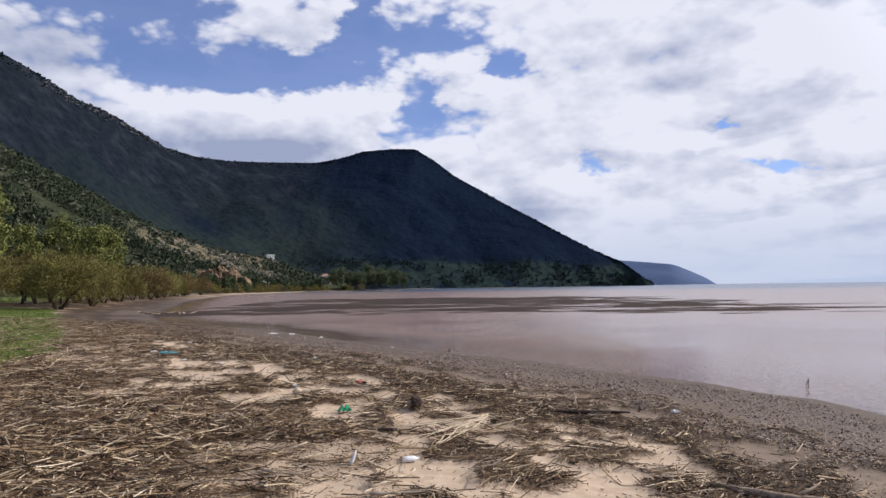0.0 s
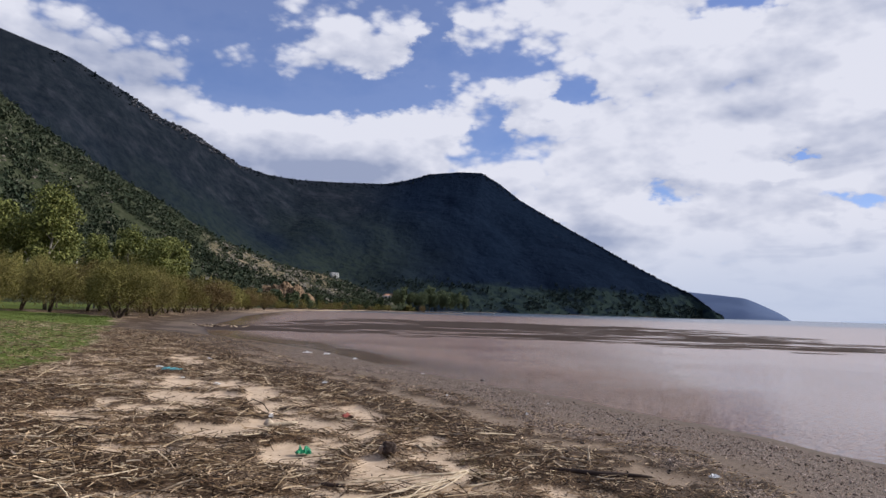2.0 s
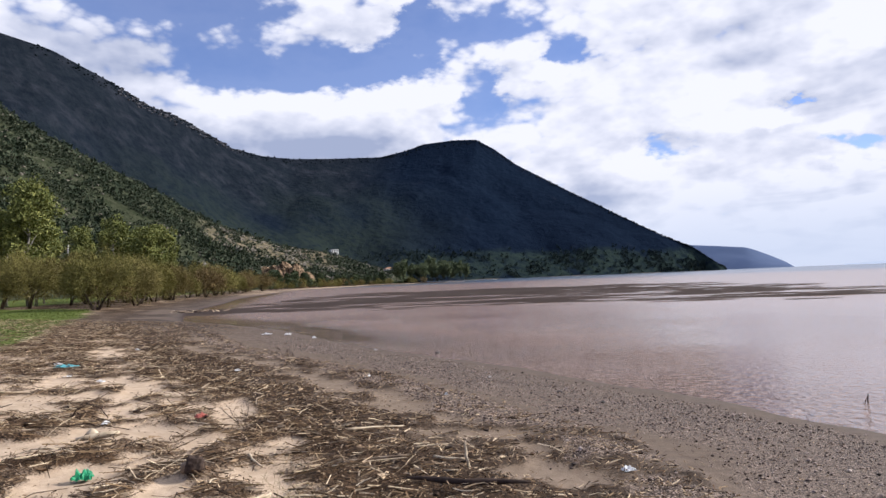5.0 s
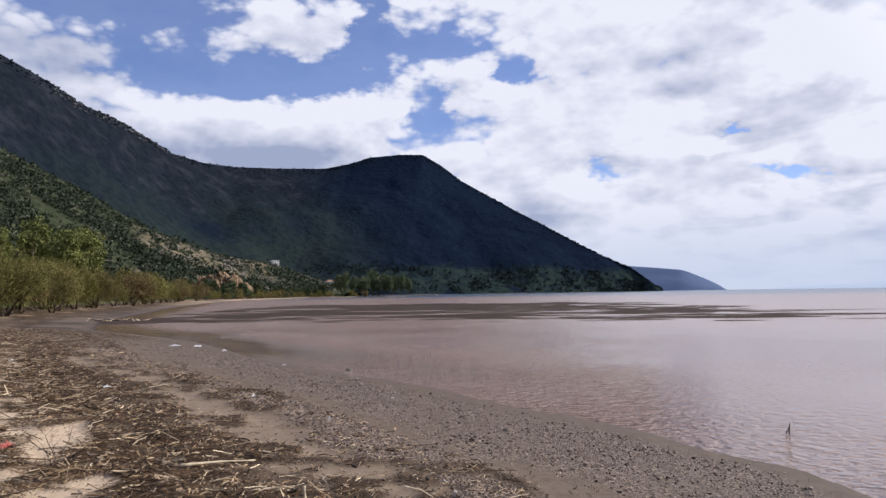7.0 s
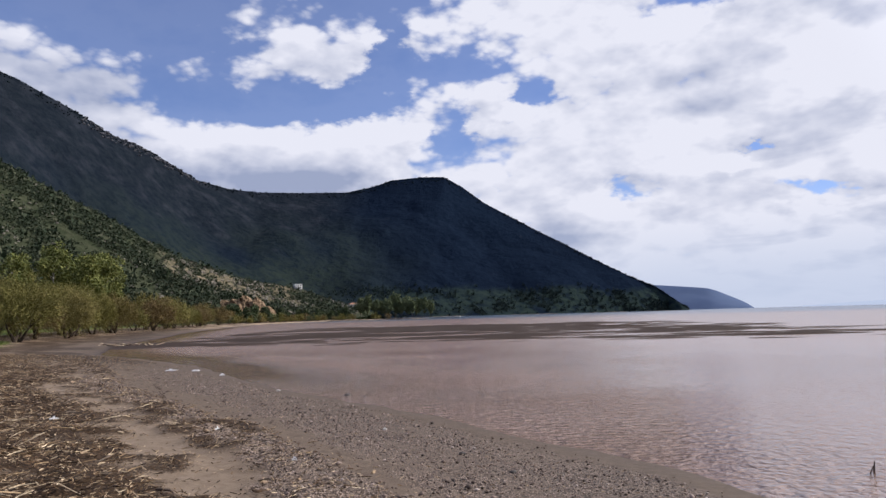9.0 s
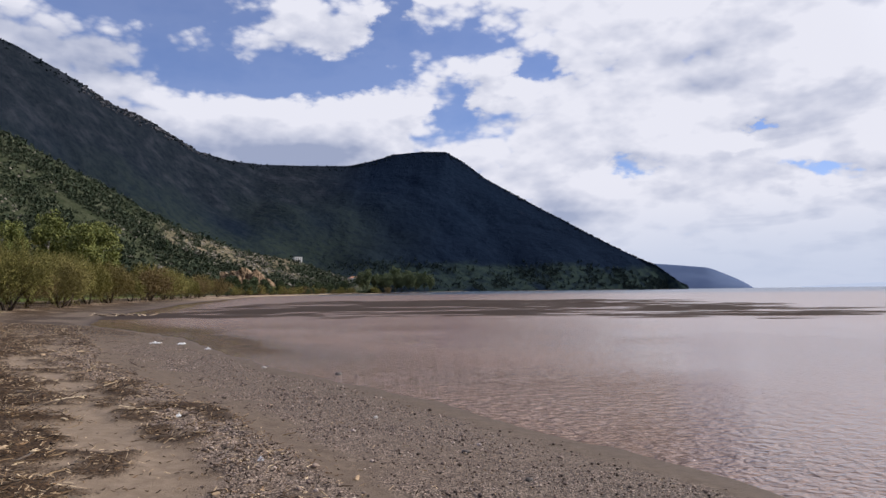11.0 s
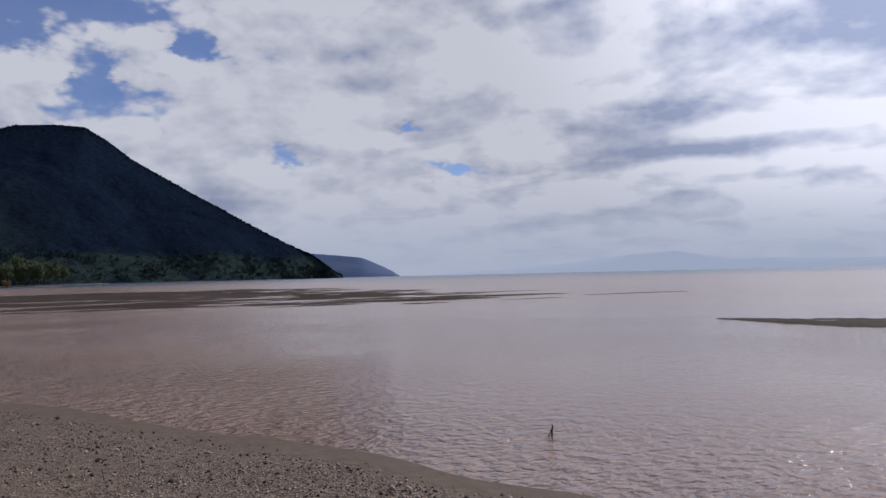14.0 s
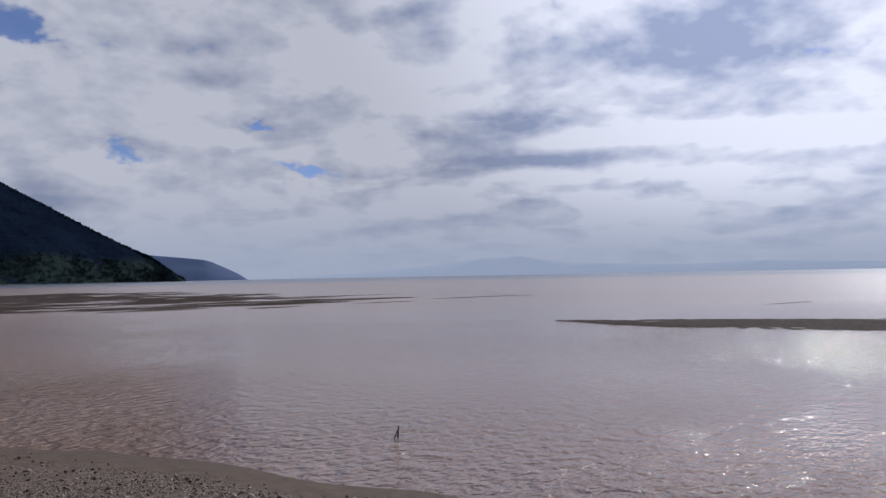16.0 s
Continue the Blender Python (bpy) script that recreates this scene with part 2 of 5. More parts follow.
def island_material(name, *stops, rough=0.85, spec=0.25, scale=30.0):
    """Every loose piece takes its own tone, with a fine grain over it."""
    m, nt, bsdf = material(name, rough, spec)
    own = node(nt, "ShaderNodeNewGeometry").outputs["Random Per Island"]
    tone = ramp(nt, own, *stops)
    g = step(nt, grain(nt, place(nt), scale, 3.0), 0.3, 0.7, 0.75, 1.15)
    c = node(nt, "ShaderNodeVectorMath", tone, operation="SCALE")
    nt.links.new(g, c.inputs["Scale"])
    nt.links.new(c.outputs[0], bsdf.inputs["Base Color"])
    return m


def plain_material(name, low, high, rough=0.7, spec=0.3, scale=12.0, bump=0.0, metal=0.0):
    m, nt, bsdf = material(name, rough, spec)
    g = grain(nt, place(nt), scale, 5.0)
    nt.links.new(blend(nt, step(nt, g, 0.3, 0.7), low, high), bsdf.inputs["Base Color"])
    bsdf.inputs["Metallic"].default_value = metal
    if bump:
        relief(nt, bsdf, g, 0.6, bump)
    return m


def ground_material():
    m, nt, bsdf = material("beach_ground", 0.9, 0.25)
    p = place(nt)
    small, mid, large = grain(nt, p, 55.0, 4.0, 0.6), grain(nt, p, 7.0, 5.0), grain(nt, p, 0.6, 4.0)
    sand = blend(nt, step(nt, mid, 0.3, 0.7), (0.42, 0.315, 0.215), (0.55, 0.425, 0.305))
    sand = blend(nt, step(nt, large, 0.35, 0.7, 0.0, 0.45), sand, (0.38, 0.29, 0.20))
    wet = attribute(nt, "wet")
    sand = blend(nt, step(nt, wet, 0.25, 0.72), sand, blend(nt, step(nt, mid, 0.3, 0.7), (0.180, 0.130, 0.092), (0.245, 0.182, 0.132)))
    # dark tone: rotted litter, with the shade in its gaps painted in
    bits = blend(nt, step(nt, grain(nt, p, 38.0, 5.0, 0.7), 0.36, 0.66), (0.011, 0.007, 0.0045), (0.125, 0.075, 0.04))
    colour = blend(nt, step(nt, calc(nt, "ADD", attribute(nt, "wrack"), calc(nt, "ADD", calc(nt, "MULTIPLY", calc(nt, "SUBTRACT", small, 0.5), 1.5), calc(nt, "MULTIPLY", calc(nt, "SUBTRACT", mid, 0.5), 0.7))), 0.22, 0.78), sand, bits)
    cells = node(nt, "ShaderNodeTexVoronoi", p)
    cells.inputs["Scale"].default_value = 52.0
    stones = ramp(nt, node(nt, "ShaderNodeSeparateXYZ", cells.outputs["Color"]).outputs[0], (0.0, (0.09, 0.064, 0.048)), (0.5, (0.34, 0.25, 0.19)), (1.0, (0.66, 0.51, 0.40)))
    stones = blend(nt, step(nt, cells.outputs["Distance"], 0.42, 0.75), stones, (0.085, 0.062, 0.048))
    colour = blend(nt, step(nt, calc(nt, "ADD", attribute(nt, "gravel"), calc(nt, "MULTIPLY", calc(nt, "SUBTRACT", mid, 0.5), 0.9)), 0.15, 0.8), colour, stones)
    turf = blend(nt, step(nt, grain(nt, p, 2.2, 5.0, 0.65), 0.3, 0.7), (0.060, 0.083, 0.014), (0.115, 0.142, 0.028))
    colour = blend(nt, step(nt, calc(nt, "ADD", attribute(nt, "grass"), calc(nt, "MULTIPLY", calc(nt, "SUBTRACT", mid, 0.5), 0.25)), 0.35, 0.65), colour, turf)
    colour = blend(nt, step(nt, wet, 0.82, 1.0, 0.0, 0.7), colour, (0.20, 0.148, 0.116))
    mud = blend(nt, step(nt, mid, 0.3, 0.7), (0.055, 0.038, 0.031), (0.115, 0.082, 0.066))
    colour = blend(nt, attribute(nt, "mud"), colour, mud)
    damp = node(nt, "ShaderNodeVectorMath", colour, operation="SCALE")
    nt.links.new(step(nt, wet, 0.0, 1.0, 1.0, 0.52), damp.inputs["Scale"])
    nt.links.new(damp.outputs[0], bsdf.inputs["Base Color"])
    nt.links.new(calc(nt, "MAXIMUM", step(nt, wet, 0.2, 1.0, 0.95, 0.6), attribute(nt, "mud")), bsdf.inputs["Roughness"])
    bsdf.inputs["Specular IOR Level"].default_value = 0.12
    tall = calc(nt, "ADD", calc(nt, "MULTIPLY", small, 0.5), calc(nt, "ADD", mid, calc(nt, "MULTIPLY", cells.outputs["Distance"], calc(nt, "MULTIPLY", attribute(nt, "gravel"), -1.3))))
    relief(nt, bsdf, tall, 0.75, 0.022)
    return m


def water_material():
    m, nt, bsdf = material("muddy_water", 0.09, 0.5)
    p = place(nt)
    s = node(nt, "ShaderNodeSeparateXYZ", p).outputs
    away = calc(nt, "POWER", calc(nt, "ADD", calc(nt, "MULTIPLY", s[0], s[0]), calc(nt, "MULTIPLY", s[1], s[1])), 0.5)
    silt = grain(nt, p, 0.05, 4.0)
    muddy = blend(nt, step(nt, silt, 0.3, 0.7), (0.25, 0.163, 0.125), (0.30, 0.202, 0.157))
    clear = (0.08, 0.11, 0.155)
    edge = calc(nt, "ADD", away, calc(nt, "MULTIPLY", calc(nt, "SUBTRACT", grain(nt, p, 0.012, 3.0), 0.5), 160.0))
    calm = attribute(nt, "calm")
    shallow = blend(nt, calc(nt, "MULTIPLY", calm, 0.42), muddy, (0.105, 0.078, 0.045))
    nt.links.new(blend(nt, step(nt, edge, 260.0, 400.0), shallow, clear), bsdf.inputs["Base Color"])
    bsdf.inputs["IOR"].default_value = 1.33
    # ripples lie along the shore; gusts make some reaches rougher than others
    turn = node(nt, "ShaderNodeMapping", p)
    turn.inputs["Rotation"].default_value = (0, 0, radians(-22))
    turn.inputs["Scale"].default_value = (1.0, 1.9, 1.0)
    near = grain(nt, turn.outputs[0], 4.2, 2.0, 0.5, 0.5)
    chop = grain(nt, turn.outputs[0], 11.0, 2.0, 0.5, 0.6)
    swell = grain(nt, turn.outputs[0], 0.5, 2.0, 0.5)
    gust = step(nt, grain(nt, p, 0.10, 3.0, 0.5), 0.38, 0.64, 0.28, 1.0)
    fine = calc(nt, "ADD", near, calc(nt, "MULTIPLY", chop, 0.6))
    cross = grain(nt, p, 5.0, 2.0, 0.5, 0.3)
    h = calc(nt, "ADD", calc(nt, "MULTIPLY", fine, gust), calc(nt, "ADD", calc(nt, "MULTIPLY", swell, 0.25), calc(nt, "MULTIPLY", cross, 0.45)))
    h = calc(nt, "MULTIPLY", h, step(nt, away, 14.0, 60.0, 1.0, 0.14))
    h = calc(nt, "MULTIPLY", h, calc(nt, "MULTIPLY_ADD", calm, -0.72, calc(nt, "MULTIPLY_ADD", attribute(nt, "ripple"), 1.7, 0.42)))
    relief(nt, bsdf, h, 1.0, 0.09)
    nt.links.new(step(nt, away, 60.0, 420.0, 0.5, 0.2), bsdf.inputs["Specular IOR Level"])
    nt.links.new(calc(nt, "MULTIPLY", step(nt, away, 12.0, 60.0, 0.065, 0.22), calc(nt, "MULTIPLY_ADD", calm, -0.6, 1.0)), bsdf.inputs["Roughness"])
    return m


def slope_material(name, dark, light, rock, rock_low, rock_high, field=None, scale=0.02):
    """Scrub-covered slopes with bare stone breaking through; attribute 'bare' raises the share of stone."""
    m, nt, bsdf = material(name, 1.0, 0.0)
    p = place(nt)
    n1, n2, n3 = grain(nt, p, scale, 6.0, 0.6), grain(nt, p, scale * 7, 5.0, 0.65), grain(nt, p, scale * 2.2, 6.0, 0.62, 0.15)
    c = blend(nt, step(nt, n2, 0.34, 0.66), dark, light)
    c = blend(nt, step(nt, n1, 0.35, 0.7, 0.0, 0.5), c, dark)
    # bare also lifts the left massif: greyer rock and its sunlit side painted in
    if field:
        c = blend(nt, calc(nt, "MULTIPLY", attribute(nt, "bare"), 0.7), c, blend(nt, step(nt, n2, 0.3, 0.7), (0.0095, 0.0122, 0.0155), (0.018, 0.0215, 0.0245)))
    stone = calc(nt, "ADD", n3, calc(nt, "MULTIPLY", attribute(nt, "bare"), 0.17))
    c = blend(nt, step(nt, stone, rock_low, rock_high, 0.0, 0.85), c, rock)
    if field:
        # greener scrub low on the left, also easing the painted shade's edge
        c = blend(nt, calc(nt, "MULTIPLY", attribute(nt, "green"), step(nt, n2, 0.3, 0.6, 0.35, 1.0)), c, (0.021, 0.029, 0.025))
        c = blend(nt, calc(nt, "MULTIPLY", attribute(nt, "field"), step(nt, n2, 0.35, 0.6, 0.25, 1.0)), c, field)
    else:
        earth = blend(nt, step(nt, n2, 0.3, 0.7), (0.10, 0.085, 0.052), (0.20, 0.165, 0.112))
        c = blend(nt, calc(nt, "MULTIPLY", attribute(nt, "earth"), step(nt, n3, 0.36, 0.56, 0.2, 1.0)), c, earth)
    nt.links.new(c, bsdf.inputs["Base Color"])
    relief(nt, bsdf, calc(nt, "ADD", n2, n3), 0.7, 0.06 / scale)
    return m


def twig_material():
    """Fine twigs: olive on some trees, russet on others, each twig its own tone."""
    m, nt, bsdf = material("tamarisk_twigs", 0.9, 0.1)
    own = node(nt, "ShaderNodeNewGeometry").outputs["Random Per Island"]
    olive = ramp(nt, own, (0.0, (0.085, 0.076, 0.024)), (0.5, (0.145, 0.130, 0.040)), (1.0, (0.22, 0.20, 0.062)))
    russet = ramp(nt, own, (0.0, (0.09, 0.062, 0.029)), (0.5, (0.15, 0.106, 0.047)), (1.0, (0.22, 0.165, 0.072)))
    tree = node(nt, "ShaderNodeObjectInfo").outputs["Random"]
    nt.links.new(blend(nt, step(nt, tree, 0.4, 1.0), olive, russet), bsdf.inputs["Base Color"])
    return m


GROUND = ground_material()
WATER = water_material()
# mountain colours hold painted cloud shade and blue haze; HILLSIDE is the lit version
MOUNTAIN_SHADED = slope_material("mountain_scrub", (0.0056, 0.0102, 0.0205), (0.0092, 0.0156, 0.029), (0.030, 0.034, 0.044), 0.62, 0.92, (0.024, 0.036, 0.031), 0.012)
HILLSIDE = slope_material("hillside_scrub", (0.026, 0.033, 0.018), (0.058, 0.062, 0.038), (0.15, 0.135, 0.105), 0.58, 0.80, None, 0.03)
# pale blue of the far headland is air haze put into its colour
FAR_LAND_HAZED = plain_material("far_headland_haze", (0.092, 0.123, 0.205), (0.105, 0.138, 0.22), 1.0, 0.0, 0.01)
SCRUB_DARK = island_material("dark_scrub", (0.0, (0.020, 0.031, 0.018)), (0.6, (0.042, 0.056, 0.033)), (1.0, (0.10, 0.105, 0.066)), rough=0.95, spec=0.1, scale=2.0)
# far bushes and headland trees: leaf colours with the mountain's cloud shade painted in
SCRUB_FAR_SHADED = island_material("shaded_mountain_bushes", (0.0, (0.006, 0.011, 0.015)), (1.0, (0.013, 0.020, 0.024)), rough=1.0, spec=0.05, scale=0.5)
SCRUB_LOW_SHADED = island_material("shaded_headland_bushes", (0.0, (0.017, 0.026, 0.024)), (1.0, (0.034, 0.047, 0.041)), rough=1.0, spec=0.05, scale=0.5)
STICKS = island_material("dry_reeds", (0.0, (0.04, 0.024, 0.013)), (0.4, (0.13, 0.082, 0.043)), (0.7, (0.36, 0.25, 0.14)), (1.0, (0.76, 0.62, 0.43)))
LITTER = island_material("plant_litter", (0.0, (0.014, 0.008, 0.005)), (0.33, (0.06, 0.034, 0.018)), (0.58, (0.22, 0.135, 0.072)), (1.0, (0.66, 0.51, 0.33)))
PEBBLES = island_material("pebbles", (0.0, (0.035, 0.026, 0.021)), (0.35, (0.15, 0.11, 0.087)), (0.8, (0.33, 0.25, 0.20)), (1.0, (0.56, 0.46, 0.39)), rough=0.75, spec=0.2)
GRASS = island_material("grass_blades", (0.0, (0.05, 0.072, 0.014)), (1.0, (0.115, 0.14, 0.032)), rough=0.85, spec=0.1)
TWIGS = twig_material()
LEAVES = island_material("spring_leaves", (0.0, (0.07, 0.085, 0.02)), (0.5, (0.135, 0.15, 0.036)), (1.0, (0.225, 0.23, 0.062)), rough=0.75, scale=3.0)
LEAVES_DARK = island_material("evergreen_leaves", (0.0, (0.035, 0.05, 0.022)), (1.0, (0.085, 0.11, 0.046)), rough=0.85, scale=3.0)
LEAVES_MID = island_material("grove_leaves", (0.0, (0.075, 0.095, 0.042)), (1.0, (0.155, 0.18, 0.085)), rough=0.85, scale=3.0)
BARK_DARK = plain_material("dark_bark", (0.03, 0.022, 0.016), (0.075, 0.055, 0.04), 0.95, 0.1, 6.0, 0.01)
BARK_PALE = plain_material("pale_bark", (0.20, 0.18, 0.15), (0.38, 0.35, 0.30), 0.9, 0.1, 5.0, 0.01)
STONE = plain_material("cliff_stone", (0.10, 0.068, 0.042), (0.31, 0.215, 0.135), 0.95, 0.1, 0.7, 0.5)
# limestone darkened in its colour, as if under the cloud shade
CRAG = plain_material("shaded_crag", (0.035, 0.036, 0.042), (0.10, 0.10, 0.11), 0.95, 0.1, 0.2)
LIMESTONE = plain_material("grey_limestone", (0.11, 0.10, 0.08), (0.25, 0.225, 0.185), 0.95, 0.1, 0.5)


# ---- ground ----
SHORE = [(9.5, -60), (9.0, -20), (8.3, 0), (7.6, 7), (6.9, 11), (6.6, 12.6), (6.1, 13.7), (5.5, 14.9), (4.75, 16), (3.8, 17.4), (2.5, 19.5), (0.35, 22.2),
         (-2.1, 25.3), (-5, 29.8), (-8.3, 35.3), (-14, 42), (-19, 47.5), (-25, 60), (-30, 75), (-36, 95), (-43, 115), (-50, 140), (-58, 170), (-68, 215), (-77, 250)]
COAST = [(10, -4600)] + SHORE + [(-88, 330), (-88, 400), (-72, 450), (-45, 480), (-27, 490), (-32, 505), (-110, 540), (-260, 660), (-330, 900), (-150, 1100),
                                 (100, 1250), (300, 1400), (433, 1500), (450, 1540), (380, 1700), (-200, 2300), (-4800, 3500)]
LAND = COAST + [(-4800, -4600)]
TURF_EDGE = [(-8.6, -60), (-8.4, 0), (-8.1, 12.5), (-9.6, 17), (-12.9, 24), (-20, 37), (-29, 53), (-37, 66), (-60, 72), (-160, 90)]
# bare sand showing through the drift: centre, half length, half width, turn in degrees
SAND = [(-0.8, 8.6, 1.15, 0.85, 25), (-2.4, 10.3, 1.6, 0.42, 48), (-4.9, 13.5, 2.7, 0.95, 107), (1.1, 6.75, 1.5, 1.2, 75), (-0.5, 6.05, 0.85, 0.26, 48),
        (-4.6, 10.6, 1.1, 0.4, 30), (0.25, 9.15, 0.5, 0.22, 120), (-1.6, 12.6, 1.2, 0.4, 115), (-2.6, 12.0, 1.3, 0.3, 105),
        (-1.1, 10.3, 0.6, 0.35, 60), (2.2, 5.6, 0.8, 0.35, 30), (-3.4, 8.5, 0.9, 0.25, 20), (-5.6, 16.6, 1.5, 0.35, 110),
        (-1.8, 9.15, 1.5, 0.4, 18), (0.4, 7.9, 0.95, 0.5, 10), (1.4, 8.3, 0.75, 0.42, 60), (-6.2, 17.8, 1.7, 0.4, 115), (-3.2, 10.1, 1.4, 0.32, 15), (-4.6, 12.9, 1.5, 0.4, 10),
        (-3.4, 14.3, 1.7, 0.45, 118), (-5.0, 15.8, 1.5, 0.4, 118), (-8.0, 20.8, 2.2, 0.5, 120), (1.7, 7.1, 1.4, 0.7, 80), (0.5, 6.2, 1.2, 0.5, 10), (-0.9, 10.4, 0.9, 0.4, 20)]


def shore_distance(x, y):
    """Metres from the waterline, positive on land."""
    return polyline_distance(x, y, COAST) * np.where(inside(x, y, LAND), 1.0, -1.0)


def zones(x, y):
    """Shares of drift, gravel, grass, mud and wetness at a place, with its height."""
    x, y = np.asarray(x, float), np.asarray(y, float)
    d0 = shore_distance(x, y)
    wob = (fbm(x * 0.9, y * 0.9, 4, 3) - 0.5)
    d = d0 + 0.75 * wob * fade(0.2, 2.0, d0) + np.interp(y, [5, 8.8, 10, 12.5], [1.2, 0.75, 0.45, 0.0]) * fade(0.8, 2.5, d0)
    turf = polyline_distance(x, y, TURF_EDGE)
    left = inside(x, y, TURF_EDGE + [(-4000, 90), (-4000, -60)])
    grass = fade(-0.9, 0.9, np.where(left, turf, -turf) + 2.2 * (fbm(x * 0.45, y * 0.45, 4, 9) - 0.5)) * fade(4, 7, d0)
    grass = np.maximum(grass, fade(16, 26, d0) * fade(60, 90, y))
    inner = 5.2 + np.interp(y, [4, 7.4, 9.5, 13, 22, 40], [1.6, 1.6, 2.2, 2.4, 1.7, 0.8])
    dense = fade(5.0, 5.6, d + 0.7 * (fbm(x * 2.6, y * 2.6, 3, 48) - 0.5)) * (1 - fade(inner - 0.5, inner + 0.3, d))
    edge = d + 0.5 * (fbm(x * 1.6, y * 1.6, 3, 49) - 0.5)
    strip = fade(3.2, 3.6, edge) * (1 - fade(4.2, 4.6, edge))
    bank = fade(inner - 0.5, inner + 0.3, d)
    streak = fbm((x * 0.75 + y * 0.45) * 0.55, (y * 0.8 - x * 0.5) * 1.5, 4, 21)
    hollow = np.zeros(x.shape)
    for cx, cy, a, b, turn in SAND:
        c, s = math.cos(radians(turn)), math.sin(radians(turn))
        u, v = (x - cx) * c + (y - cy) * s, (y - cy) * c - (x - cx) * s
        r = np.sqrt((u / a) ** 2 + (v / b) ** 2) / 1.12 + 0.55 * (fbm(x * 2.6, y * 2.6, 4, 31) - 0.5)
        hollow = np.maximum(hollow, 1 - fade(0.88, 1.08, r))
    drift = bank * (0.38 + 0.34 * fade(-1.8, -3.2, x) * fade(13, 9, y) + 0.85 * fade(0.41, 0.61, streak)) * (1 - hollow) * (1 - 0.85 * grass)
    drift = drift * (1 - 0.3 * fade(25, 45, y))
    thin = (0.12 * fade(2.7, 3.1, d) + 0.62 * fade(4.0, 4.5, d)) * fade(0.42, 0.60, fbm(x * 2, y * 2, 3, 40))
    patchy = 0.62 + 0.55 * fade(0.36, 0.6, fbm(x * 1.9, y * 1.9, 4, 55))
    wrack = np.clip(np.maximum(np.maximum(dense * (1 - 0.9 * hollow) * patchy, strip * 0.75 * patchy), np.maximum(drift, thin)), 0, 1)
    far_drift = fade(26, 40, y) * (1 - fade(95, 150, y)) * fade(0.25, 1.0, d0) * (1 - fade(14, 24, d0)) * 0.6
    wrack = np.maximum(wrack, far_drift * fade(0.3, 0.55, fbm(x * 0.4, y * 0.4, 3, 77)))
    gravel = np.clip(fade(0.2, 0.8, d + 0.8 * wob) * (1 - fade(2.4, 3.2, d + 1.5 * (fbm(x * 0.7, y * 0.7, 2, 63) - 0.5))) * (0.50 + 0.1 * fade(17, 13, y) + 0.5 * fade(0.40, 0.58, fbm(y * 0.6 - x * 0.35, d * 1.5, 4, 61))) + 0.85 * strip * fade(0.36, 0.52, fbm(x * 1.1, y * 1.1, 3, 66)), 0, 1)
    gravel = gravel * (1 - fade(26, 36, y))
    wet = 0.84 + 0.1 * (1 - fade(0.0, 0.45, d)) - 0.12 * fade(1.5, 3.0, d) - 0.16 * fade(3.0, 5.0, d) - 0.56 * fade(5.8, 8.0, d)
    wet = (wet - 0.4 * hollow * fade(5.0, 6.0, d)) * (1 - 0.7 * fade(140, 200, y))
    # heights: beach slope, flat behind it, shallow bed, mud flats and a low bar
    z = np.interp(d0, [-4000, -60, -14, -3, 0, 1.8, 5.3, 7.5, 9.5, 14, 40, 120, 4000], [-3, -1.2, -0.42, -0.14, 0, 0.11, 0.32, 0.455, 0.525, 0.63, 0.9, 2.0, 6.0])
    z = z + 0.03 * (fbm(x * 0.5, y * 0.5, 3, 90) - 0.5) * fade(0.3, 3, d0) + 0.02 * (fbm(x * 0.8, y * 0.8, 3, 14) - 0.5) * (1 - fade(0.6, 1.6, np.abs(d0)))
    z = z + 0.14 * wrack * (fbm(x * 3.0, y * 3.0, 3, 5) - 0.2) + 0.05 * wrack * (value_noise(x * 8, y * 8, 8) - 0.2)
    flats = fade(-42, -24, x) * (1 - fade(20, 70, x)) * fade(46, 56, y + 0.12 * x) * (1 - fade(120, 170, y))
    flats = flats * (1 - fade(-10, -2, d0) * (1 - fade(-45, -20, x)))
    bars = 0.5 * fbm(x * 0.05 + 3 + 0.03 * y, y * 0.2, 3, 71) + 0.5 * fbm(x * 0.11 - 0.05 * y, y * 0.42, 3, 72) + 0.12 * np.exp(-((x + 12) / 24) ** 2)
    z = np.where(flats > 0.01, np.maximum(z, -0.3 + flats * (0.291 + 0.26 * (bars - 0.555) + 0.55 * (fbm(x * 0.13 + 0.09 * y, y * 0.95, 4, 73) - 0.5))), z)
    # low sand bar off the beach
    bar_line = polyline_distance(x, y, [(22.8, 27.2), (24.0, 24.2), (25.8, 21.0), (28.0, 17.8), (33, 13), (42, 8)])
    width = np.interp(y, [8, 13, 17.8, 21, 24.2, 27.4], [4.0, 3.6, 3.0, 2.5, 1.5, 0.25])
    z = np.maximum(z, 0.03 - 0.13 * fade(0.7, 1.45, bar_line / width) + 0.16 * (fbm((x * 0.64 - y * 0.77) * 0.3, (x * 0.77 + y * 0.64) * 1.5, 4, 33) - 0.5) - 0.3 * fade(1.2, 3.5, bar_line / width))
    z = np.maximum(z, -0.02 + 0.3 * (fbm(x * 0.05, y * 0.3, 3, 52) - 0.66) - 0.4 * (1 - fade(14, 20, x)) - 0.4 * fade(60, 75, x) - 0.4 * (1 - fade(22, 28, y)) - 0.4 * fade(70, 90, y))
    mud = fade(0.5, 0.05, d0)
    mud = mud * np.maximum(fade(40, 50, y), fade(12, 16, x))
    return dict(d=d, wrack=wrack, gravel=gravel, grass=grass, mud=mud, wet=np.clip(np.maximum(wet, mud), 0, 1), z=z)


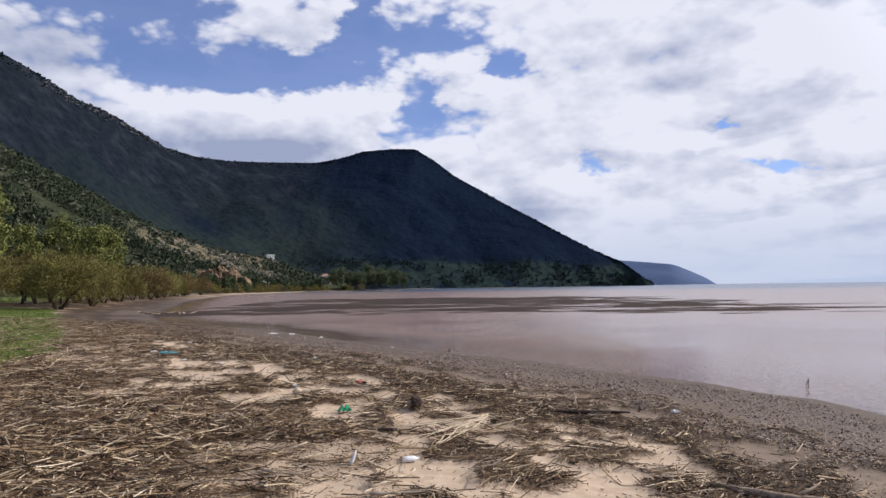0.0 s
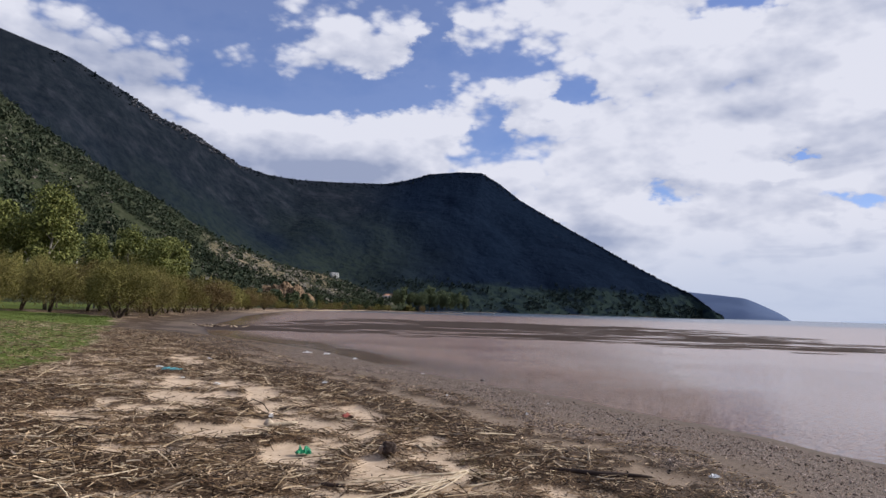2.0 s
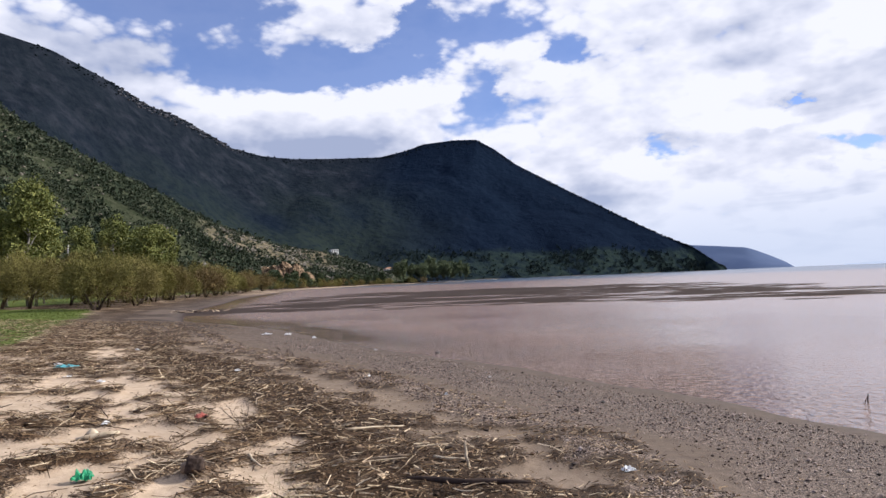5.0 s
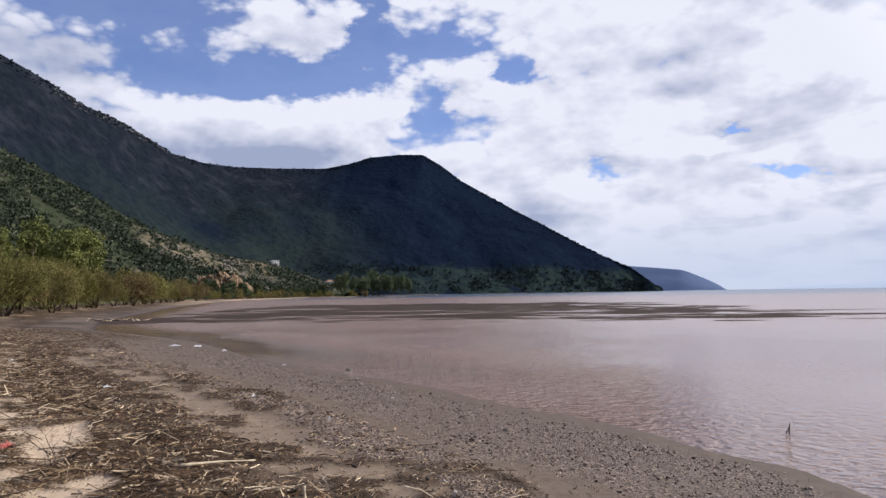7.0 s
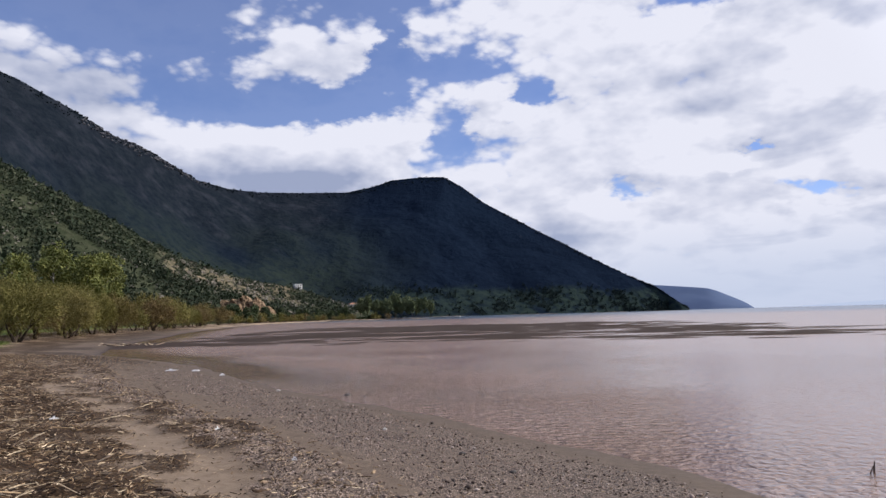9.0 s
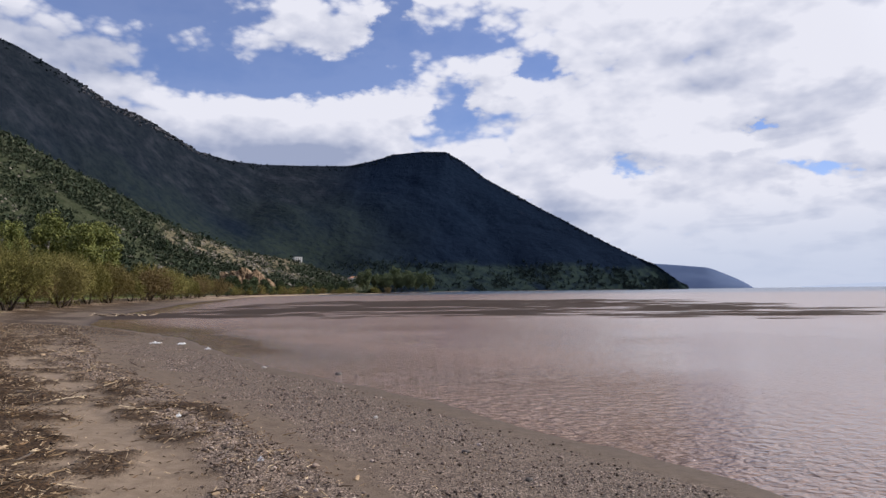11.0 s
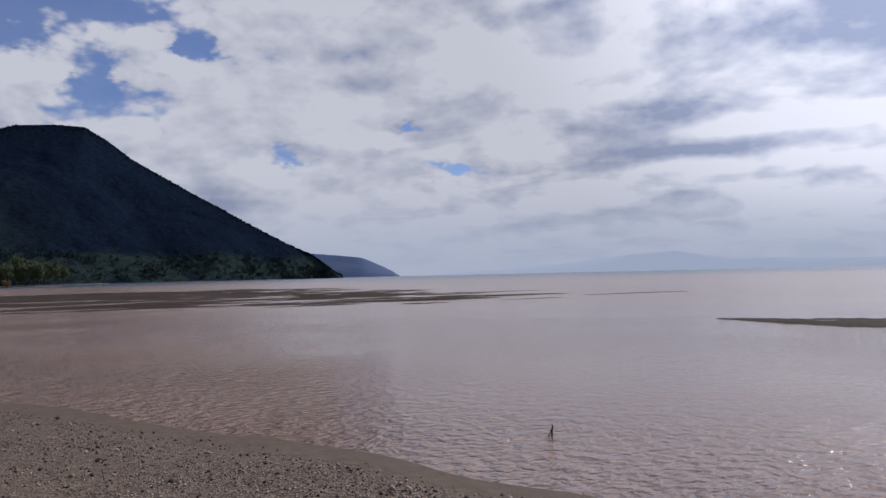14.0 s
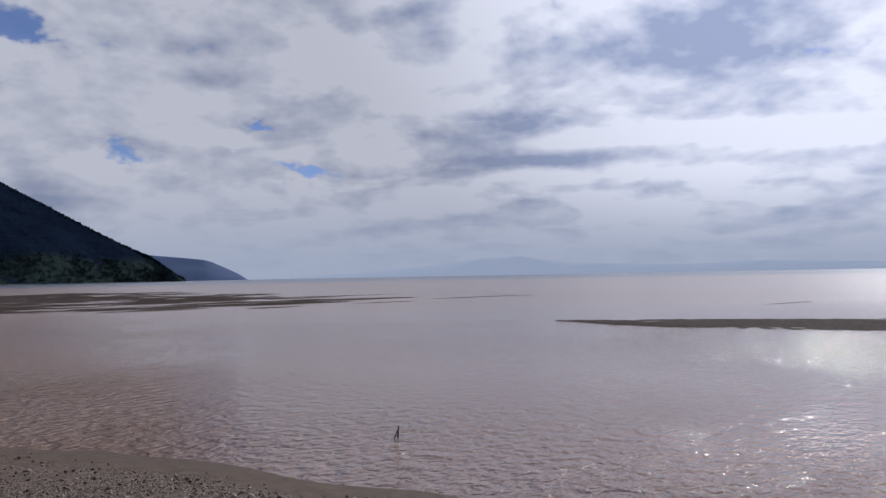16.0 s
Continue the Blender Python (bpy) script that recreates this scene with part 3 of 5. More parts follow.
def spread(*pieces):
    """Coordinates with a step that changes from stretch to stretch."""
    out = []
    for a, b, n, growth in pieces:
        k = np.linspace(0, 1, n, endpoint=False)
        out.append(a + (b - a) * (np.expm1(growth * k) / np.expm1(growth) if growth else k))
    return np.concatenate(out + [[pieces[-1][1]]])


GX = spread((-4800, -60, 46, -5.0), (-60, -13, 56, -1.5), (-13, 8.4, 245, 0), (8.4, 45, 80, 0.6), (45, 4900, 46, 5.0))
GY = spread((-4600, -8, 34, -6.0), (-8, 4, 70, -0.5), (4, 25, 215, 0), (25, 60, 85, 1.0), (60, 160, 180, 0.4), (160, 4950, 46, 4.0))
gx, gy = np.meshgrid(GX, GY)
Z = zones(gx.ravel(), gy.ravel())
GZ = Z["z"].reshape(gx.shape)
ground_mesh = array_mesh("ground", np.stack([gx.ravel(), gy.ravel(), Z["z"]], 1), grid_faces(len(GY), len(GX)), GROUND)
for key in ("wrack", "gravel", "grass", "mud", "wet"):
    ground_mesh.attributes.new(key, "FLOAT", "POINT").data.foreach_set("value", Z[key].astype(np.float32))
tagged(new("ground", ground_mesh), "sandy beach with dark wrack bands, gravel and green turf", "beach", kind="structure")


def ground_z(x, y):
    """Height of the ground sheet, by its own grid."""
    x, y = np.asarray(x, float), np.asarray(y, float)
    i = np.clip(np.searchsorted(GX, x) - 1, 0, len(GX) - 2)
    j = np.clip(np.searchsorted(GY, y) - 1, 0, len(GY) - 2)
    u, v = (x - GX[i]) / (GX[i + 1] - GX[i]), (y - GY[j]) / (GY[j + 1] - GY[j])
    return (GZ[j, i] * (1 - u) + GZ[j, i + 1] * u) * (1 - v) + (GZ[j + 1, i] * (1 - u) + GZ[j + 1, i + 1] * u) * v


# ---- water ----
wx, wy = np.meshgrid(spread((-1500, -60, 12, -3.0), (-60, 12, 100, 0), (12, 40, 28, 0), (40, 60, 5, 0), (60, 4900, 14, 4.0)), spread((-4600, 0, 10, -4.0), (0, 12, 12, 0), (12, 80, 90, 0), (80, 250, 34, 0.5), (250, 4950, 14, 4.0)))
reach = -np.minimum(shore_distance(wx.ravel(), wy.ravel()), 0)
calm = fade(13, 34, wy.ravel()) * (1 - fade(150, 250, wy.ravel())) * (1 - fade(1.0, 5.5, reach + 2.5 * (fbm(wx.ravel() * 0.3, wy.ravel() * 0.3, 3, 15) - 0.5)))
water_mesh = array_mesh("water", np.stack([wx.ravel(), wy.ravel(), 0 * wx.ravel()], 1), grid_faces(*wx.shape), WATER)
water_mesh.attributes.new("calm", "FLOAT", "POINT").data.foreach_set("value", calm.astype(np.float32))
ripple = (1.3 - 1.3 * fade(1.0, 7.0, reach)) * (0.3 + 0.7 * fade(17.0, 3.0, wx.ravel())) * (1 - calm) * (1 - fade(60, 110, wy.ravel()))
water_mesh.attributes.new("ripple", "FLOAT", "POINT").data.foreach_set("value", ripple.astype(np.float32))
tagged(new("water", water_mesh),
       "calm muddy brown water of the bay", "water", kind="structure")


# ---- mountains ----
EYE = (2.0, 4.0, 2.0)


def far_point(azimuth, rise, distance):
    a = radians(azimuth)
    return (EYE[0] + distance * math.sin(a), EYE[1] + distance * math.cos(a), EYE[2] + distance * math.tan(radians(rise)))


def ridge_mesh(name, crest, toe, columns, rows, rough, bow, cell, seed, mat, behind=0.7, crest_rough=0.25, even=0):
    """A slope from its foot to its crest and down behind. Returns the mesh and a sampler (along, up) -> point."""
    k = np.linspace(0, 1, len(crest))
    s = np.linspace(0, 1, columns)
    C = np.stack([np.interp(s, k, [p[i] for p in crest]) for i in range(3)], 1)
    T = np.stack([np.interp(s, k, [p[i] for p in toe]) for i in range(3)], 1)

    if even:
        for line in (C, T):
            padded = np.pad(line, ((even // 2, even // 2), (0, 0)), "reflect", reflect_type="odd")
            line[:] = sum(padded[j:j + columns] for j in range(even)) / even

    def at(along, up):
        c = np.stack([np.interp(along, s, C[:, i]) for i in range(3)], -1)
        t = np.stack([np.interp(along, s, T[:, i]) for i in range(3)], -1)
        u = np.clip(up, 0, 1)
        p = t + (c - t) * u[..., None]
        over = np.clip(up - 1, 0, None)[..., None]
        run = (c - t) * over
        x, y = p[..., 0] + run[..., 0], p[..., 1] + run[..., 1]
        z = t[..., 2] + (c[..., 2] - t[..., 2]) * u ** bow
        z = z * (1 - over[..., 0] / behind) - 3 * over[..., 0]
        gully = (fbm(x / cell, y / cell, 5, seed) - 0.5) * rough
        ribs = (np.abs(fbm(x / cell * 0.6 + 5, y / cell * 0.6, 3, seed + 20) - 0.5) - 0.12) * rough * 1.2
        weight = np.clip(u * 4, 0, 1) * (crest_rough + (1 - crest_rough) * np.clip((1 - u) * 3.0, 0, 1))
        z = z + (gully + ribs) * weight * np.clip(c[..., 2] / 60, 0.1, 1)
        return np.stack([x, y, z], -1)

    v = np.concatenate([np.linspace(0, 1, rows), 1 + np.linspace(0.08, behind, 8)])
    aa, vv = np.meshgrid(s, v)
    P = at(aa.ravel(), vv.ravel())
    me = array_mesh(name, P, grid_faces(len(v), columns), mat)
    return me, at, aa.ravel(), vv.ravel(), P


MAIN = [(-58, 19.0, 1150, -760, 120), (-50, 19.3, 1150, -640, 300), (-44, 19.2, 1150, -560, 420), (-41, 18.7, 1160, -520, 500), (-38.7, 18.1, 1180, -490, 560), (-34.3, 17.05, 1230, -450, 630),
        (-30.4, 15.15, 1280, -430, 690), (-28.4, 13.9, 1320, -415, 730), (-25.4, 12.8, 1380, -395, 780), (-22.0, 10.78, 1450, -365, 845), (-19.8, 10.2, 1510, -345, 890), (-17.4, 9.97, 1580, -320, 930),
        (-13.5, 10.0, 1650, -280, 990), (-10.4, 10.03, 1700, -250, 1030), (-8.4, 10.45, 1730, -210, 1060), (-6.7, 10.98, 1750, -180, 1080), (-4.5, 11.2, 1760, -140, 1110), (-2.5, 11.17, 1760, -90, 1140),
        (-1.0, 10.3, 1750, -50, 1160), (0.6, 9.06, 1730, 0, 1185), (2.8, 7.8, 1700, 65, 1230), (5.1, 6.47, 1660, 135, 1275), (7.3, 5.3, 1620, 200, 1320), (9.6, 3.97, 1590, 265, 1370), (12.2, 2.55, 1550, 335, 1425),
        (13.2, 2.08, 1540, 362, 1445), (13.9, 1.75, 1530, 380, 1460), (14.8, 1.07, 1520, 402, 1477), (16.2, 0.0, 1504, 434, 1500), (16.6, -0.3, 1502, 440, 1504)]
me, main_at, ma, mv, mp = ridge_mesh("mountain", [far_point(a, r, d) for a, r, d, *_ in MAIN], [(x, y, -1.0) for *_, x, y in MAIN], 420, 110, 50, 1.12, 170, 200, MOUNTAIN_SHADED, crest_rough=0.06)
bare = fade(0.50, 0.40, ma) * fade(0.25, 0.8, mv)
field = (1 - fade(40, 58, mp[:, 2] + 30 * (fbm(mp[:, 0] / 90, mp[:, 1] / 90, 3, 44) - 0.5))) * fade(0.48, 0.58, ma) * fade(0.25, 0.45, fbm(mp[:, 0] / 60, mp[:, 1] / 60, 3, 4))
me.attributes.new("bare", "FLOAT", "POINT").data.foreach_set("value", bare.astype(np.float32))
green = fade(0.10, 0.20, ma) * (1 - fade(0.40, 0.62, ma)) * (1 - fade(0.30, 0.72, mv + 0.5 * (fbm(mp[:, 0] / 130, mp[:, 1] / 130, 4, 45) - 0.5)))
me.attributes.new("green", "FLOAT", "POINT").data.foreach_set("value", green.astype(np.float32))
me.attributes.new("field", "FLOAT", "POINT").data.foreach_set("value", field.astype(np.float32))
tagged(new("mountain", me), "scrub-covered mountain with cloud shade and haze painted in, ending in a headland above the bay", "mountain", kind="structure")

NEAR = [(-62, 20, 400, -190, 20), (-54, 18.5, 400, -170, 60), (-47, 17.5, 405, -140, 85), (-41.4, 15.6, 420, -115, 110), (-39.4, 14.4, 430, -108, 125), (-36.0, 11.9, 450, -102, 145), (-31.5, 9.5, 480, -98, 175),
        (-28, 7.7, 505, -98, 205), (-25.3, 6.1, 530, -100, 232), (-23.3, 4.95, 555, -102, 258), (-21.9, 4.45, 575, -104, 275), (-19.1, 3.35, 600, -106, 310), (-17.3, 2.95, 620, -107, 340), (-14.3, 2.45, 650, -105, 390),
        (-12.9, 1.85, 650, -100, 420), (-10.3, 0.95, 640, -90, 455), (-8.0, 0.3, 620, -80, 480)]
me, near_at, na, nv, npt = ridge_mesh("hillside", [far_point(a, r, d) for a, r, d, *_ in NEAR], [(x, y, 0.9) for *_, x, y in NEAR], 260, 80, 14, 1.05, 60, 300, HILLSIDE, crest_rough=0.15)
bare = fade(0.45, 0.72, na) * 0.35
earth = fade(0.50, 0.57, na) * (1 - fade(0.80, 0.90, na)) * fade(0.35, 0.6, nv + 0.5 * (fbm(npt[:, 0] / 22, npt[:, 1] / 22, 3, 81) - 0.5))
me.attributes.new("earth", "FLOAT", "POINT").data.foreach_set("value", earth.astype(np.float32))
me.attributes.new("bare", "FLOAT", "POINT").data.foreach_set("value", bare.astype(np.float32))
tagged(new("hillside", me), "sunlit green hillside with scattered shrubs and pale stone", "hillside", kind="structure")

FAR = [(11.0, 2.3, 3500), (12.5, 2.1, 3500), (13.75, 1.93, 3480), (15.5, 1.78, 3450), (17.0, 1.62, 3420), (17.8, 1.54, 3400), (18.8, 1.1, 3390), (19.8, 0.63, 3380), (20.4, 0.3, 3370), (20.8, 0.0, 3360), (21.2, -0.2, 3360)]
me, *_ = ridge_mesh("far_headland", [far_point(*p) for p in FAR], [(*far_point(a, 0, d - 260)[:2], -1.0) for a, r, d in FAR], 90, 24, 14, 1.0, 180, 400, FAR_LAND_HAZED, crest_rough=0.1, even=9)
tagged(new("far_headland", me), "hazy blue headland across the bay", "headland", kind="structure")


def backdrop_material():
    m, nt, bsdf = material("hazy_distance_glow", 1.0, 0.0)
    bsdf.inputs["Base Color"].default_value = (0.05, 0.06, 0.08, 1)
    # the range's haze is given as emission; the mountains themselves are no light source
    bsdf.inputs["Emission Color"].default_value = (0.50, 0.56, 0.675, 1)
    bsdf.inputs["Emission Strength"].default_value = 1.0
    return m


HAZE_GLOW = backdrop_material()
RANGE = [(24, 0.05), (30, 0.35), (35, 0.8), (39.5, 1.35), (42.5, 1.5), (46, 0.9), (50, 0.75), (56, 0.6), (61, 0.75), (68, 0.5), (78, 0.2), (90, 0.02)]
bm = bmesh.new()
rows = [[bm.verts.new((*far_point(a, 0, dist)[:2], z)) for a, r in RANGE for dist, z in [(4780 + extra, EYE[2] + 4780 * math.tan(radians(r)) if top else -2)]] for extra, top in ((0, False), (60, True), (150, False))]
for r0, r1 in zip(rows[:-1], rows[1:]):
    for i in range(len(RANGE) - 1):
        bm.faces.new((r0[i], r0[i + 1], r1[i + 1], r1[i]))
tagged(link_bm("backdrop", bm, HAZE_GLOW), "pale hazy mountain range beyond the bay", "mountains", kind="structure")


# ---- shrubs on the slopes ----
def unit_blob(level):
    bm = bmesh.new()
    bmesh.ops.create_icosphere(bm, subdivisions=level, radius=1.0)
    v = np.array([p.co[:] for p in bm.verts])
    f = np.array([[p.index for p in q.verts] for q in bm.faces])
    bm.free()
    return v, f


def many(name, base_v, base_f, centres, sizes, turns, jitter, mat, smooth=True, sink=0.25):
    """Joins jittered copies of one small mesh into a single mesh."""
    n, k = len(centres), len(base_v)
    v = base_v[None] * (1 + jitter * (RNG.random((n, k, 1)) - 0.5) * 2) * sizes[:, None, :]
    c, s = np.cos(turns)[:, None], np.sin(turns)[:, None]
    x, y = v[..., 0] * c - v[..., 1] * s, v[..., 0] * s + v[..., 1] * c
    v = np.stack([x, y, v[..., 2] + sizes[:, None, 2] * (1 - sink)], -1) + centres[:, None, :]
    f = base_f[None] + (np.arange(n) * k)[:, None, None]
    return new(name, array_mesh(name, v.reshape(-1, 3), f.reshape(-1, base_f.shape[1]), mat, smooth))


def scatter_on(at, n, low, high, keep, seed):
    r = np.random.default_rng(seed)
    a, u = r.uniform(*low, n), r.uniform(*high, n)
    p = at(a, u)
    ok = r.random(n) < keep(p, a, u)
    return p[ok], a[ok], u[ok]


blob1, blob1f = unit_blob(1)


def leafy_tuft(count, seed):
    """A bush of loose leaf sprays round a dome."""
    r = np.random.default_rng(seed)
    d = r.normal(0, 1, (count, 3))
    d /= np.linalg.norm(d, axis=1)[:, None]
    c = d * r.uniform(0.45, 0.95, (count, 1))
    e = r.normal(0, 1, (count, 3, 3))
    e /= np.linalg.norm(e, axis=2)[:, :, None]
    return (c[:, None, :] + 0.5 * e).reshape(-1, 3), np.arange(3 * count).reshape(-1, 3)


tuft, tuftf = leafy_tuft(26, 5)
p, a, u = scatter_on(near_at, 62000, (0.10, 0.97), (0.02, 1.0), lambda p, a, u: (0.10 + 0.55 * fade(0.38, 0.60, fbm(p[:, 0] / 14, p[:, 1] / 14, 4, 6))) * (1 - 0.45 * fade(0.42, 0.52, a)) * (1 - 0.6 * fade(0.50, 0.58, a) * (1 - fade(0.80, 0.88, a)) * fade(0.35, 0.6, u)), 11)
sz = np.exp(RNG.normal(0.02, 0.42, len(p)))
tagged(many("shrubs", tuft, tuftf, p, np.stack([sz, sz * RNG.uniform(0.8, 1.2, len(p)), sz * RNG.uniform(0.7, 1.1, len(p))], 1), RNG.uniform(0, 6.3, len(p)), 0.15, SCRUB_DARK, False),
       "dark green evergreen shrubs dotted over the hillside", "shrubs", kind="stuff")
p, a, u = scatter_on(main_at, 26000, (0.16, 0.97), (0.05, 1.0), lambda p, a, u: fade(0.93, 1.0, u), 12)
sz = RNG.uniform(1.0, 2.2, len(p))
tagged(many("mountain_scrub", blob1, blob1f, p, np.stack([sz, sz, sz * 0.75], 1), RNG.uniform(0, 6.3, len(p)), 0.35, SCRUB_FAR_SHADED, False),
       "bushes over the mountain slopes, cloud shade in their colour", "shrubs", kind="stuff")
p, a, u = scatter_on(main_at, 60000, (0.46, 0.97), (0.0, 0.30), lambda p, a, u: (1 - fade(38, 60, p[:, 2])) * (0.01 + 0.06 * fade(0.5, 0.66, fbm(p[:, 0] / 45, p[:, 1] / 45, 3, 27))), 14)
sz = RNG.uniform(1.5, 3.6, len(p))
tagged(many("headland_trees", tuft, tuftf, p, np.stack([sz, sz, sz * RNG.uniform(0.8, 1.6, len(p))], 1), RNG.uniform(0, 6.3, len(p)), 0.3, SCRUB_LOW_SHADED, False),
       "trees round the fields at the foot of the headland, cloud shade in their colour", "trees", kind="stuff")
p, a, u = scatter_on(main_at, 9000, (0.17, 0.38), (0.55, 1.0), lambda p, a, u: 0.5 * fade(0.93, 0.985, u) * fade(0.2, 0.24, a) * (1 - fade(0.28, 0.33, a)), 15)
sz = RNG.uniform(1.2, 3.4, len(p))
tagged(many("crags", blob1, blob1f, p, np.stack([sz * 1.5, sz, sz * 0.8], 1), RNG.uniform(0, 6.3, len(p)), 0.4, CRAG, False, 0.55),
       "grey limestone crags along the mountain's upper slope", "crags", kind="stuff")
p, a, u = scatter_on(near_at, 16000, (0.08, 0.97), (0.03, 0.97), lambda p, a, u: (0.05 + 0.3 * fade(0.5, 0.65, fbm(p[:, 0] / 25, p[:, 1] / 25, 3, 26))) * (1.0 + 0.6 * fade(0.4, 0.6, a)), 13)
sz = RNG.uniform(0.25, 0.9, len(p)) * (1 + 0.3 * fade(0.4, 0.7, a))
tagged(many("boulders", blob1, blob1f, p, np.stack([sz * 1.4, sz, sz * 0.8], 1), RNG.uniform(0, 6.3, len(p)), 0.35, LIMESTONE, False, 0.5),
       "grey weathered limestone boulders among the hillside scrub", "boulders", kind="stuff")


# ---- drift on the beach ----
def beach_points(n, seed, power=2.0):
    r = np.random.default_rng(seed)
    y = np.where(r.random(n) < 0.13, r.uniform(-6, 2.6, n), 2.6 + 42 * r.random(n) ** power)
    y = y + r.normal(0, 1.6, n) * fade(7, 3, y)
    half = 3.5 + 0.30 * y + 3.0 * fade(9, 2, y)
    x = -0.32 * np.maximum(y - 8, -4) + r.uniform(-1, 1, n) * (half + 4.5) + 0.6 - 1.2 * fade(9, 2, y)
    return x, y, r


def prisms(name, x, y, z, length, radius, flat, heading, tilt, bend, mat, segments=2):
    """Three-sided stalks, slightly bent, lying about."""
    n = len(x)
    t = np.linspace(-0.5, 0.5, segments + 1)
    ways = np.stack([np.cos(heading) * np.cos(tilt), np.sin(heading) * np.cos(tilt), np.sin(tilt)], 1)
    side = np.stack([-np.sin(heading), np.cos(heading), np.zeros(n)], 1)
    up = np.cross(ways, side)
    spin = RNG.uniform(0, 6.3, n)
    base = np.stack([x, y, z], 1)
    rings = []
    for k in t:
        mid = base + ways * (length * k)[:, None] + side * (bend * length * (0.25 - k * k) * 1.2)[:, None] + np.stack([0 * x, 0 * x, bend * length * (0.25 - k * k) * 0.4], 1)
        for j in range(3):
            a = spin + 2 * math.pi * j / 3
            rad = radius * (1.05 - 0.35 * (k + 0.5))
            rings.append(mid + side * (np.cos(a) * rad)[:, None] + up * (np.sin(a) * rad * flat)[:, None])
    v = np.stack(rings, 1)
    f = []
    for s in range(segments):
        for j in range(3):
            a, b = s * 3 + j, s * 3 + (j + 1) % 3
            f.append((a, b, b + 3, a + 3))
    f = np.array(f)
    faces = (f[None] + (np.arange(n) * v.shape[1])[:, None, None]).reshape(-1, 4)
    return new(name, array_mesh(name, v.reshape(-1, 3), faces, mat, False))


x, y, r = beach_points(260000, 41, 1.9)
q = zones(x, y)
ok = r.random(len(x)) < q["wrack"] ** 1.6 * (0.16 + 0.30 * fade(0.45, 0.75, q["d"] / 10))
x, y, w = x[ok], y[ok], q["wrack"][ok]
n = len(x)
length = np.clip(np.exp(r.normal(-1.6, 0.55, n)), 0.06, 0.9) * (0.5 + 0.5 * fade(5.5, 8.0, q["d"][ok]))
heading = 0.35 + 0.2 * np.sin(y) + r.normal(0, 0.75, n)
tagged(prisms("reed_litter", x, y, ground_z(x, y) + 0.008 + 0.085 * w * r.random(n) ** 2, length, r.uniform(0.0025, 0.0075, n), 1.0, heading, r.normal(0, 0.2, n), r.normal(0, 0.22, n), STICKS),
       "dry broken reeds and twigs strewn along the beach", "driftwood", kind="stuff")

x, y, r = beach_points(640000, 42, 2.2)
q = zones(x, y)
ok = r.random(len(x)) < q["wrack"] ** 1.1 * 0.58 + 0.032 * (q["d"] > 0.6)
x, y, w = x[ok], y[ok], q["wrack"][ok]
n = len(x)
tagged(prisms("plant_litter", x, y, ground_z(x, y) + 0.006 + 0.08 * w * r.random(n) ** 2, r.uniform(0.014, 0.07, n), r.uniform(0.002, 0.0062, n) * (1 + 0.012 * y), 0.7, r.uniform(0, 6.3, n), r.normal(0, 0.38, n), r.normal(0, 0.35, n), LITTER, 1),
       "dark brown plant litter heaped in bands along the beach", "plant litter", kind="stuff")

x, y, r = beach_points(19000, 43, 1.6)
q = zones(x, y)
ok = r.random(len(x)) < q["wrack"] ** 2 * 0.5
x, y = x[ok], y[ok]
n = len(x)
sz = r.uniform(0.01, 0.032, n)
tagged(many("wrack_clumps", blob1, blob1f, np.stack([x, y, ground_z(x, y)], 1), np.stack([sz * r.uniform(1.2, 3.2, n), sz, sz * 0.6], 1), r.uniform(0, 6.3, n), 0.55, LITTER, False, 0.6),
       "matted clumps of dark rotting weed", "seaweed", kind="stuff")

octa = np.array([(1, 0, 0), (-1, 0, 0), (0, 1, 0), (0, -1, 0), (0, 0, 1), (0, 0, -1)], float)
octaf = np.array([(0, 2, 4), (2, 1, 4), (1, 3, 4), (3, 0, 4), (2, 0, 5), (1, 2, 5), (3, 1, 5), (0, 3, 5)])
x, y, r = beach_points(380000, 44, 1.6)
q = zones(x, y)
ok = r.random(len(x)) < q["gravel"] * 0.75
x, y = x[ok], y[ok]
n = len(x)
sz = np.clip(np.exp(r.normal(-4.75, 0.42, n)), 0.004, 0.03) * np.where(r.random(n) < 0.02, 1.7, 1.0)
tagged(many("gravel", octa, octaf, np.stack([x, y, ground_z(x, y)], 1), np.stack([sz * r.uniform(0.9, 1.5, n), sz, sz * r.uniform(0.5, 0.9, n)], 1), r.uniform(0, 6.3, n), 0.22, PEBBLES, True, 0.35),
       "small grey and brown pebbles along the waterline", "pebbles", kind="stuff")

r = np.random.default_rng(45)
x, y = -8 - 34 * r.random(60000) ** 1.3, 4 + 62 * r.random(60000)
q = zones(x, y)
ok = r.random(len(x)) < q["grass"] * 0.9
x, y = x[ok], y[ok]
n = len(x)
tall, head = r.uniform(0.025, 0.09, n), r.uniform(0, 6.3, n)
wide = 0.006 + 0.0004 * np.hypot(x, y)
root = np.stack([x, y, ground_z(x, y) - 0.01], 1)
lean = np.stack([np.cos(head + 1.3), np.sin(head + 1.3), 0 * x], 1) * (tall * 0.5)[:, None]
sidew = np.stack([np.cos(head), np.sin(head), 0 * x], 1) * wide[:, None]
v = np.stack([root - sidew, root + sidew, root + lean + np.stack([0 * x, 0 * x, tall], 1)], 1)
tagged(new("grass", array_mesh("grass", v.reshape(-1, 3), np.arange(3 * n).reshape(-1, 3), GRASS, False)), "short bright green grass behind the beach", "grass", kind="stuff")


